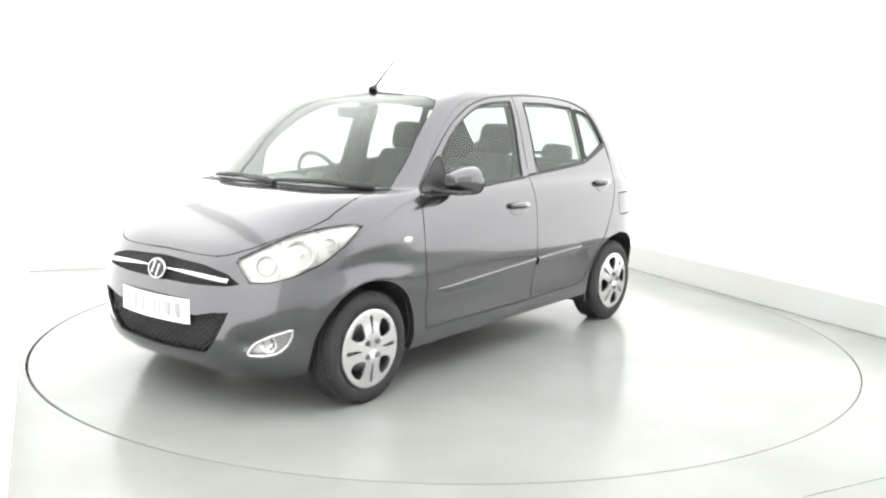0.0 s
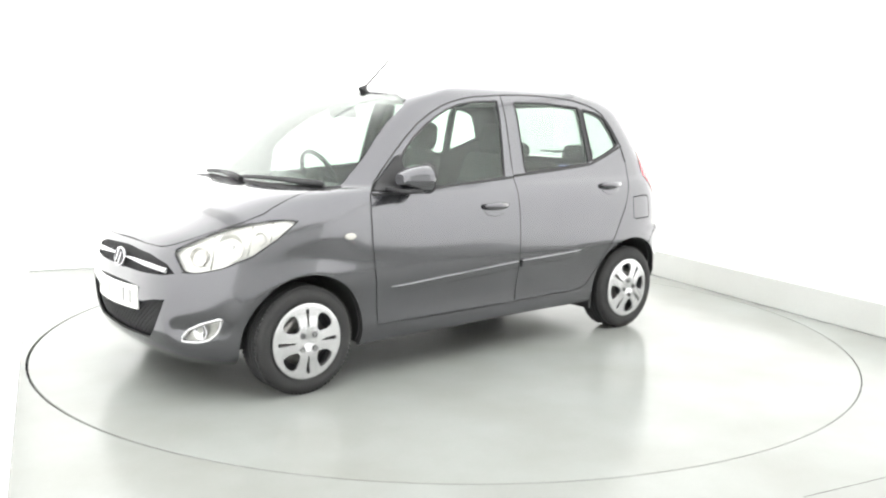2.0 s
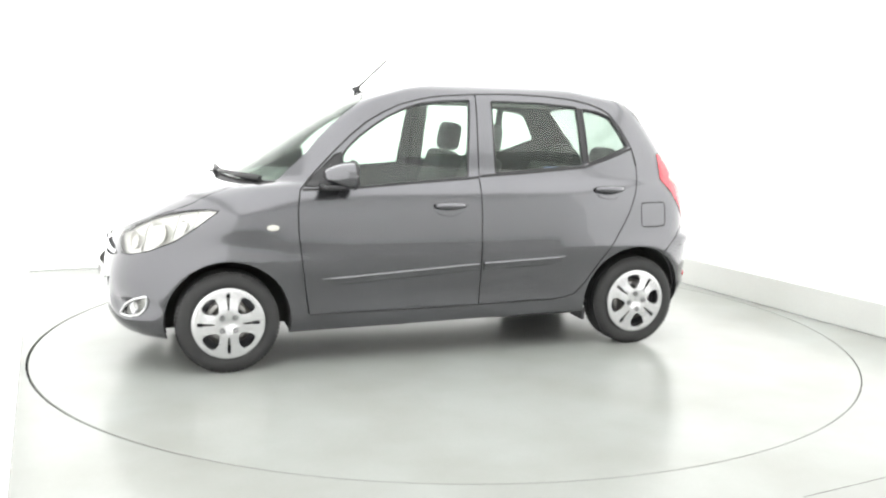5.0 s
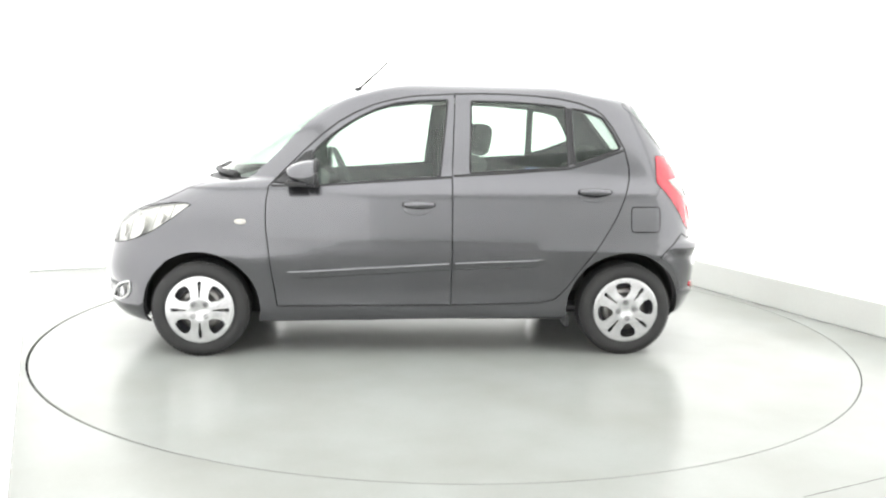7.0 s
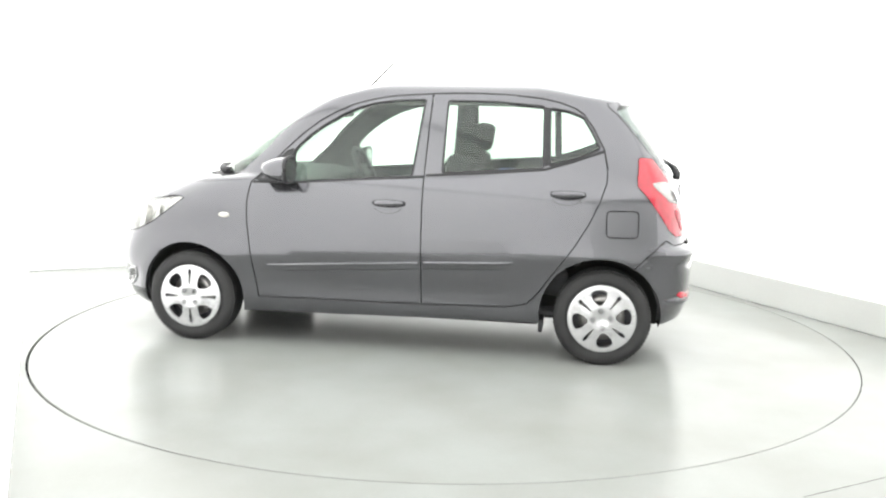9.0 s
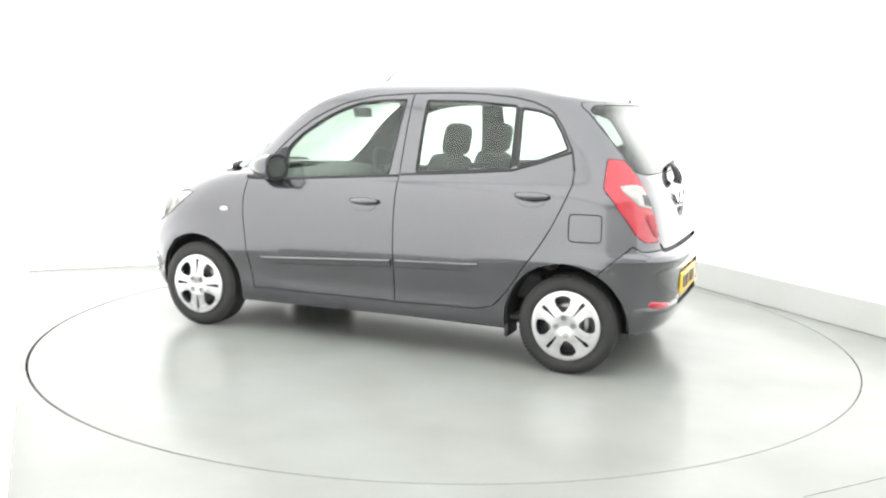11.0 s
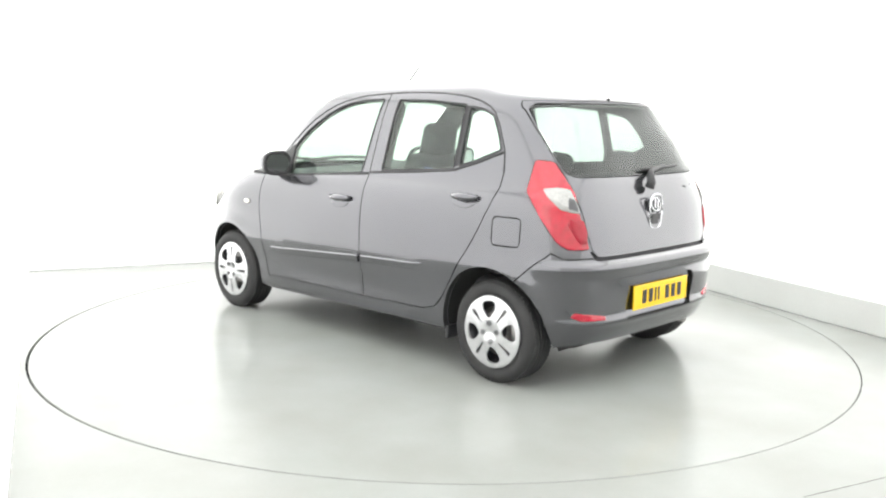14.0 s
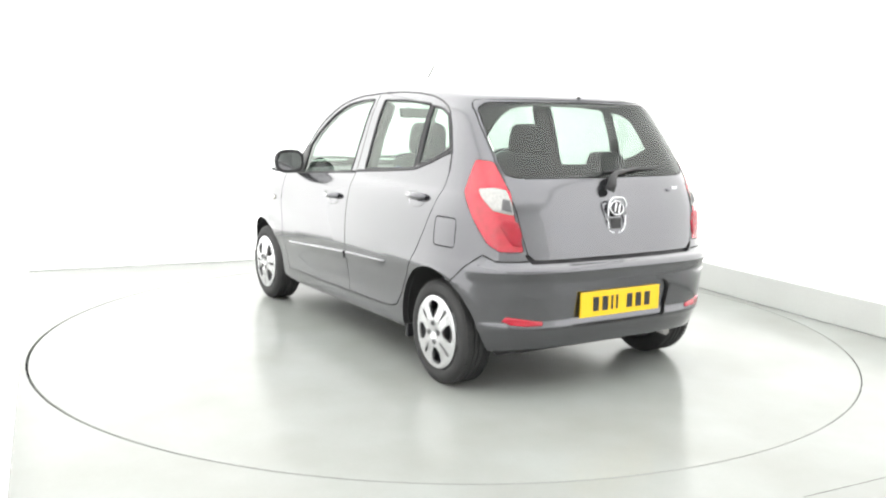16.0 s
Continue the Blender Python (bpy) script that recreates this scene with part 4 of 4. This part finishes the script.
# ---- under the car ----
def build_underside():
    bm = bmesh.new()
    box(bm, -1.50, 1.60, -0.50, 0.50, 0.19, 0.235, 0.01)
    box(bm, -0.84, 0.86, -0.72, 0.72, 0.20, 0.24, 0.01)
    part("floor_pan", bm, DARK_GAP, car, "dark underbody")
    for cx, cz, r in ARCHES:
        for sgn in (1, -1):
            bm = bmesh.new()
            prev = None
            n = 24
            for i in range(n + 1):
                a = math.pi * i / n * 1.14 - 0.07 * math.pi
                px, pz = cx + (r + 0.005) * math.cos(a), max(0.2, cz + (r + 0.005) * math.sin(a))
                edge = skin_hit("side", px, pz).y - 0.022
                row = [bm.verts.new((px, y * sgn, pz)) for y in (edge, edge - 0.06, 0.50)]
                row.append(bm.verts.new((cx, 0.50 * sgn, cz)))
                if prev:
                    for j in range(3):
                        f = bm.faces.new((prev[j], row[j], row[j + 1], prev[j + 1]))
                        f.smooth = j < 2
                prev = row
            bmesh.ops.remove_doubles(bm, verts=bm.verts[:], dist=0.0001)
            part("arch_liner", bm, DARK_GAP, car, "black wheel arch liner")
    bm = bmesh.new()
    tube(bm, [(-1.2, -0.42, 0.25), (-1.45, -0.42, 0.235), (-1.60, -0.42, 0.225)], 0.022, 12)
    part("exhaust_pipe", bm, DISC, car, "bare metal exhaust pipe")
    bm = bmesh.new()
    box(bm, -1.22, -1.16, -0.68, 0.68, 0.20, 0.27, 0.02)
    part("rear_axle", bm, DARK_GAP, car)
    for sgn in (1, -1):
        bm = bmesh.new()
        box(bm, -0.868, -0.845, min(0.60 * sgn, 0.755 * sgn), max(0.60 * sgn, 0.755 * sgn), 0.165, 0.235, 0.006)
        part("mud_flap", bm, BLACK, car, "black mud flap")


build_underside()


# ---- cabin ----
def cushion(bm, sx, sy, sz, m, puff=0.35):
    r = bmesh.ops.create_cube(bm, size=1.0)
    vs = r["verts"]
    for v in vs:
        v.co = Vector((v.co.x * sx, v.co.y * sy, v.co.z * sz))
    es = list({e for v in vs for e in v.link_edges})
    out = bmesh.ops.bevel(bm, geom=es, offset=min(sx, sy, sz) * puff, segments=4, affect="EDGES", profile=0.6)
    vv = list({v for f in out["faces"] for v in f.verts})
    for f in out["faces"]:
        f.smooth = True
    bmesh.ops.transform(bm, matrix=m, verts=vv)


def build_seat(x, y, label="dark grey cloth front seat", wide=0.48, rear=False):
    seat = new("rear_seat" if rear else "front_seat")
    seat.parent = car
    tagged(seat, label)
    z = 0.44
    bm = bmesh.new()
    cushion(bm, 0.50, wide, 0.16, pose(x + 0.12, y, z, 0, -8, 0))
    part("seat_cushion", bm, CLOTH, seat)
    bm = bmesh.new()
    cushion(bm, 0.14, wide, 0.66 if not rear else 0.52, pose(x - 0.205, y, z + (0.355 if not rear else 0.33), 0, -17, 0))
    if not rear:
        for v in bm.verts:
            v.co.y = y + (v.co.y - y) * (1 - 0.34 * max(0, (v.co.z - 0.82) / 0.3) ** 1.5)
    part("backrest", bm, CLOTH, seat)
    heads = (y,) if not rear else (y + 0.30, y - 0.30)
    for hy in heads:
        bm = bmesh.new()
        zz = z + (0.765 if not rear else 0.66)
        cushion(bm, 0.115, 0.225, 0.185 if not rear else 0.12, pose(x - 0.33, hy, zz, 0, -10, 0), 0.49)
        for v in bm.verts:
            v.co.y = hy + (v.co.y - hy) * (1 - 0.9 * max(0, v.co.z - zz + 0.02))
        part("headrest", bm, CLOTH, seat)
        for s in (-0.05, 0.05):
            bm = bmesh.new()
            tube(bm, [(x - 0.30, hy + s, zz - 0.16), (x - 0.325, hy + s, zz - 0.02)], 0.006, 8)
            part("headrest_post", bm, CHROME, seat, "steel headrest post")
    return seat


def build_cabin():
    for y in (0.36, -0.36):
        build_seat(-0.05, y)
    build_seat(-0.86, 0.0, "dark grey cloth rear bench seat", 1.18, True)
    bm = bmesh.new()
    rows = []
    prof = ((1.06, 0.955), (0.90, 0.975), (0.70, 0.97), (0.60, 0.945), (0.545, 0.90), (0.54, 0.80), (0.60, 0.66), (0.72, 0.50), (0.75, 0.26))
    for y in [-0.68 + 1.36 * i / 16 for i in range(17)]:
        hump = 0.035 * math.exp(-((y + 0.36) / 0.17) ** 2)
        rows.append([bm.verts.new((px - 0.10 * (abs(y) / 0.68) ** 3 * (1 if i < 3 else 0.2), y, pz + (hump if 1 <= i <= 4 else 0) - (0.02 if i < 3 else 0) * abs(y))) for i, (px, pz) in enumerate(prof)])
    for a, b in zip(rows, rows[1:]):
        for i in range(len(prof) - 1):
            bm.faces.new((a[i], a[i + 1], b[i + 1], b[i])).smooth = True
    bmesh.ops.recalc_face_normals(bm, faces=bm.faces[:])
    dash = part("dashboard", bm, TRIM, car, "grey plastic dashboard")
    bm = bmesh.new()
    cushion(bm, 0.16, 0.24, 0.24, pose(0.56, 0.0, 0.72, 0, -20, 0), 0.15)
    part("centre_console", bm, BLACK, dash, "dark centre console")
    wheel = new("steering_wheel")
    wheel.parent = car
    wheel.matrix_basis = pose(0.43, -0.34, 0.945, 0, -65, 0)
    tagged(wheel, "dark grey steering wheel on the right-hand side")
    bm = bmesh.new()
    tube(bm, [(0.18 * math.cos(a), 0.18 * math.sin(a), 0) for a in [2 * math.pi * i / 40 for i in range(40)]], 0.014, 10, True)
    part("wheel_rim", bm, TRIM, wheel)
    bm = bmesh.new()
    cushion(bm, 0.13, 0.15, 0.05, pose(0, 0, -0.02), 0.4)
    part("airbag_cover", bm, TRIM, wheel)
    for a in (90, 270, 180):
        bm = bmesh.new()
        box(bm, 0.05, 0.175, -0.02, 0.02, -0.022, -0.006, 0.006, pose(0, 0, 0, 0, 0, a))
        part("spoke", bm, TRIM, wheel)
    bm = bmesh.new()
    tube(bm, [(0, 0, -0.02), (0, 0, -0.18)], 0.035, 12)
    part("steering_column", bm, BLACK, wheel)
    bm = bmesh.new()
    cushion(bm, 0.035, 0.23, 0.065, pose(0.47, -0.03, 1.352, 0, 8, 6), 0.4)
    mir = part("rear_view_mirror", bm, TRIM, car, "grey interior mirror")
    bm = bmesh.new()
    tube(bm, [(0.475, -0.02, 1.365), (0.508, 0, 1.39)], 0.010, 8)
    part("mirror_stalk", bm, TRIM, mir)
    bm = bmesh.new()
    box(bm, -0.5, 0.02, -0.035, 0.035, 0.26, 0.44, 0.02)
    box(bm, 0.05, 0.40, -0.09, 0.09, 0.26, 0.42, 0.03)
    part("centre_tunnel", bm, TRIM, car)
    bm = bmesh.new()
    box(bm, -1.56, -1.10, -0.52, 0.52, 0.90, 0.915, 0.004)
    part("parcel_shelf", bm, TRIM, car, "dark parcel shelf")
    bm = bmesh.new()
    box(bm, -1.02, 0.72, -0.66, 0.66, 0.245, 0.262)
    part("carpet", bm, CLOTH, car, "dark carpet")
    for sgn in (1, -1):
        bm = bmesh.new()
        tube(bm, [(-0.225, 0.68 * sgn, 0.30), (-0.225, 0.69 * sgn, 0.95), (-0.235, 0.605 * sgn, 1.22), (-0.245, 0.535 * sgn, 1.40)], [0.05, 0.05, 0.035, 0.03], 10)
        part("inner_pillar", bm, TRIM, car, "grey inner door pillar trim")
        bm = bmesh.new()
        tube(bm, [(-0.19, 0.625 * sgn, 1.25), (-0.17, 0.625 * sgn, 0.9), (-0.12, 0.62 * sgn, 0.5)], 0.012, 6)
        part("seat_belt", bm, BLACK, car, "black seat belt")


build_cabin()


# ---- outside details ----
def build_details():
    # front plate with plain bars
    plate = new("number_plate")
    plate.parent = car
    tagged(plate, "white front number plate with plain bars")
    bm = bmesh.new()
    n = 12
    x0 = 1.838
    lo, hi = [], []
    for i in range(n + 1):
        y = -0.262 + 0.524 * i / n
        x = x0 - 0.10 * (y / 0.5) ** 2
        for z, row in ((0.402, lo), (0.514, hi)):
            row.append((bm.verts.new((x - 0.004 * (z > 0.45), y, z)), bm.verts.new((x - 0.008, y, z))))
    for i in range(n):
        (a, a2), (b, b2), (c, c2), (d, d2) = lo[i], lo[i + 1], hi[i + 1], hi[i]
        for q in ((a, b, c, d), (d2, c2, b2, a2), (a2, b2, b, a), (d, c, c2, d2)):
            bm.faces.new(q)
    bm.faces.new((lo[0][0], hi[0][0], hi[0][1], lo[0][1]))
    bm.faces.new((lo[-1][1], hi[-1][1], hi[-1][0], lo[-1][0]))
    part("plate_board", bm, PLATE_WHITE, plate, "white plate")
    for i, y in enumerate((0.19, 0.127, 0.075, 0.04, -0.055, -0.12, -0.185)):
        bm = bmesh.new()
        w = 0.010 if i in (2, 3) else 0.034
        box(bm, 1.8355 - 0.10 * (y / 0.5) ** 2 - 0.001, 1.8375 - 0.10 * (y / 0.5) ** 2 + 0.001, y - w / 2, y + w / 2, 0.425, 0.492)
        part("character_bar", bm, PALE_INK, plate)
    # rear plate
    plate = new("number_plate")
    plate.parent = car
    tagged(plate, "yellow rear number plate with black bars")
    bm = bmesh.new()
    box(bm, -1.690, -1.680, -0.26, 0.26, 0.384, 0.510, 0.003)
    part("plate_board", bm, PLATE_YELLOW, plate, "yellow plate")
    for i, y in enumerate((0.165, 0.105, 0.06, 0.028, -0.055, -0.115, -0.175)):
        bm = bmesh.new()
        w = 0.012 if i in (2, 3) else 0.036
        box(bm, -1.6925, -1.6895, y - w / 2, y + w / 2, 0.412, 0.482)
        part("character_bar", bm, INK, plate)
    # chrome bar, badge ring and mesh of the upper grille
    bm = bmesh.new()
    for sgn in (1, -1):
        rows = []
        for i in range(15):
            y = 0.05 + 0.41 * i / 14
            x = nose_x(y, 0.62) + 0.006
            z = 0.632 - 0.022 * (y / 0.46) ** 2
            h = 0.014 * math.sin(math.pi * min(1, 0.35 + 0.6 * (1 - i / 14)))
            rows.append([bm.verts.new((x + dx, y * sgn, z + dz * h)) for dx, dz in ((0.0, -1), (0.010, -0.4), (0.010, 0.5), (0.0, 1), (-0.012, 0.8), (-0.012, -0.8))])
        for a, b in zip(rows, rows[1:]):
            for j in range(6):
                bm.faces.new((a[j], a[(j + 1) % 6], b[(j + 1) % 6], b[j])).smooth = True
        bm.faces.new(rows[0])
        bm.faces.new(rows[-1])
    bmesh.ops.recalc_face_normals(bm, faces=bm.faces[:])
    part("grille_bar", bm, CHROME, front_bumper, "curved chrome grille bar")
    badge("badge", car, 1.792, 0.0, 0.622, 0.062, 0.043, 1, "chrome oval badge")
    badge("badge", car, -1.624, 0.0, 0.905, 0.042, 0.034, -1, "chrome badge over the tailgate button")
    upper = [(0.0, 0.682), (0.0, 0.577), (0.25, 0.580), (0.45, 0.590), (0.505, 0.602), (0.44, 0.642), (0.30, 0.669)]
    lower = [(0.0, 0.48), (0.30, 0.48), (0.40, 0.478), (0.475, 0.481), (0.45, 0.43), (0.39, 0.335), (0.335, 0.287), (0.31, 0.275), (0.0, 0.259)]
    for z0, z1, shape, step, off in ((0.576, 0.684, upper, 0.024, 0.012), (0.258, 0.482, lower, 0.036, 0.026)):
        for k in range(-34, 35):
            for lean in (1, -1):
                run = []
                for i in range(25):
                    z = z0 + (z1 - z0) * i / 24
                    y = k * step + lean * (z - z0) * 1.5
                    if inside((abs(y) + 1e-4, z), shape):
                        run.append((nose_x(abs(y), z) - off, y, z))
                if len(run) > 2:
                    bm = bmesh.new()
                    tube(bm, run[::3] + ([run[-1]] if (len(run) - 1) % 3 else []), 0.0032 if z0 > 0.5 else 0.0042, 4)
                    part("mesh_bar", bm, BLACK, front_bumper)
    # wipers
    def on_screen(y, z, out):
        return Vector((nose_x(abs(y), z) + out, y, z + out * 0.8))
    for (y0, z0), (y1, z1), pivot in (((-0.41, 0.998), (0.06, 0.998), (0.12, 0.985)), ((0.09, 0.997), (0.615, 0.998), (0.635, 0.985))):
        bm = bmesh.new()
        mid = ((y0 + y1) / 2, (z0 + z1) / 2 + 0.004)
        tube(bm, [on_screen(*pivot, 0.012), on_screen(pivot[0] * 0.6 + mid[0] * 0.4, 0.992, 0.018), on_screen(*mid, 0.018)], [0.016, 0.012, 0.009], 8)
        w = part("wiper", bm, BLACK, car, "black windscreen wiper")
        bm = bmesh.new()
        tube(bm, [on_screen(y0 + (y1 - y0) * i / 10, z0 + (z1 - z0) * i / 10 + 0.004 * math.sin(math.pi * i / 10), 0.012 + 0.006 * math.sin(math.pi * i / 10)) for i in range(11)], [0.006] + [0.012] * 9 + [0.006], 6)
        part("wiper_blade", bm, BLACK, w)
    bm = bmesh.new()
    tube(bm, [(-1.60, 0.03, 0.99), (-1.605, 0.02, 1.02), (-1.585, 0.0, 1.055), (-1.56, -0.05, 1.075), (-1.53, -0.22, 1.098)], [0.026, 0.024, 0.020, 0.013, 0.008], 10)
    w = part("rear_wiper", bm, BLACK, car, "black rear wiper")
    bm = bmesh.new()
    tube(bm, [(-1.54, 0.02, 1.078), (-1.538, -0.15, 1.088), (-1.515, -0.37, 1.094)], 0.008, 6)
    part("wiper_blade", bm, BLACK, w)
    # aerial
    bm = bmesh.new()
    rings = lathe(bm, [(0.030, -0.012), (0.027, 0.004), (0.015, 0.018), (0.009, 0.030), (0.006, 0.040)], 16, Matrix.Translation((0.345, 0, 1.482)) @ pose(0, 0, 0, 0, -40, 0))
    bm.faces.new(rings[-1])
    foot = part("aerial", bm, BLACK, car, "slanting black roof aerial")
    bm = bmesh.new()
    tube(bm, [(0.328, 0, 1.503), (0.158, 0, 1.664)], [0.007, 0.0055], 8)
    part("aerial_rod", bm, BLACK, foot)
    # reflectors in the rear bumper, washer jet, third brake lamp and sticker
    for sgn in (1, -1):
        bm = bmesh.new()
        ks = [(0.475, 0.366), (0.47, 0.385), (0.55, 0.398), (0.64, 0.412), (0.655, 0.392), (0.62, 0.372), (0.55, 0.366)]
        grid_patch(bm, rounded(ks, 0.008), "tail_back", 0.006)
        part("bumper_reflector", bm if sgn > 0 else mirrored(bm), RED, rear_bumper, "slim red reflector")
    bm = bmesh.new()
    bmesh.ops.create_uvsphere(bm, u_segments=10, v_segments=6, radius=0.012, matrix=Matrix.Translation((-1.30, 0.0, 1.442)))
    part("washer_jet", bm, BLACK, car)
    bm = bmesh.new()
    box(bm, -0.72, -0.60, 0.690, 0.693, 1.045, 1.062, 0, pose(0, 0, 0))
    part("window_sticker", bm, STICKER, car, "small pale blue sticker")
    bm = bmesh.new()
    box(bm, -1.590, -1.584, -0.445, -0.41, 0.985, 0.999, 0.001)
    part("model_mark", bm, CHROME, tailgate, "small chrome mark")


def nose_x(y, z):
    lo, hi = 0.0, 1.0
    for _ in range(30):
        s = (lo + hi) / 2
        if skin_point("front", s, z).y > y:
            lo = s
        else:
            hi = s
    return skin_point("front", lo, z).x


def badge(name, parent, x, y, z, a, b, way, label):
    bm = bmesh.new()
    tilt = pose(0, 0, 0, 0, -12 * way, 0)
    tube(bm, [Matrix.Translation((x, y, z)) @ tilt @ Vector((0, a * math.cos(t), b * math.sin(t))) for t in [2 * math.pi * i / 32 for i in range(32)]], 0.006, 8, True)
    ob = part(name, bm, CHROME, parent, label)
    bm = bmesh.new()
    prism(bm, [(a * 0.9 * math.cos(t), b * 0.9 * math.sin(t)) for t in [2 * math.pi * i / 28 for i in range(28)]], 0.006,
          Matrix.Translation((x, y, z)) @ tilt @ Matrix(((0, 0, way, 0), (1, 0, 0, 0), (0, 1, 0, 0), (0, 0, 0, 1))))
    bmesh.ops.recalc_face_normals(bm, faces=bm.faces[:])
    part("badge_face", bm, STEEL, ob, "plain dark oval")
    for off in (-0.30, 0.30):
        bm = bmesh.new()
        box(bm, -0.010, 0.010, a * (off - 0.11), a * (off + 0.11), -b * 0.72, b * 0.72, 0.002, Matrix.Translation((x, y, z)) @ tilt @ pose(0, 0, 0, -18 * way, 0, 0))
        part("badge_bar", bm, CHROME, ob)
    if way < 0:
        bm = bmesh.new()
        tube(bm, [(x - 0.004, y + 0.058 * c, z - 0.035 + 0.088 * s) for t, c, s in
                  [(0.5, (abs(math.cos(q)) ** 0.6) * (1 if math.cos(q) > 0 else -1), (abs(math.sin(q)) ** 0.6) * (1 if math.sin(q) > 0 else -1)) for q in [2 * math.pi * i / 32 for i in range(32)]]], 0.0055, 8, True)
        part("surround", bm, CHROME, ob)
        bm = bmesh.new()
        box(bm, x - 0.006, x + 0.02, -0.034, 0.034, z - 0.105, z - 0.050, 0.006)
        part("tailgate_button", bm, BLACK, ob, "black recessed button")


build_details()

# ---- movement ----
TURNS = [(0.0, 231.7), (0.5, 229.6), (1.0, 226.55), (1.5, 223.1), (2.0, 219.6), (2.5, 216.2), (3.0, 212.75), (3.5, 209.3), (4.0, 205.8), (5.25, 197.2), (6.5, 188.5), (7.0, 184.95), (7.5, 181.4),
         (8.0, 177.75), (8.5, 174.0), (9.0, 170.4), (10.25, 161.6), (11.5, 152.95), (12.0, 149.5), (12.5, 146.0), (13.0, 142.5), (13.5, 139.05), (14.0, 135.65), (14.5, 132.2), (15.0, 128.7), (15.5, 125.25), (16.0, 121.9)]
CAR_OFF = (0.215, -0.113, 0.0)


def motions():
    walk(car, [(t, pose(0, 0, 0, 0, 0, a) @ Matrix.Translation(CAR_OFF)) for t, a in TURNS])
    walk(turntable, [(t, pose(0, 0, 0, 0, 0, a - 180)) for t, a in TURNS])


motions()
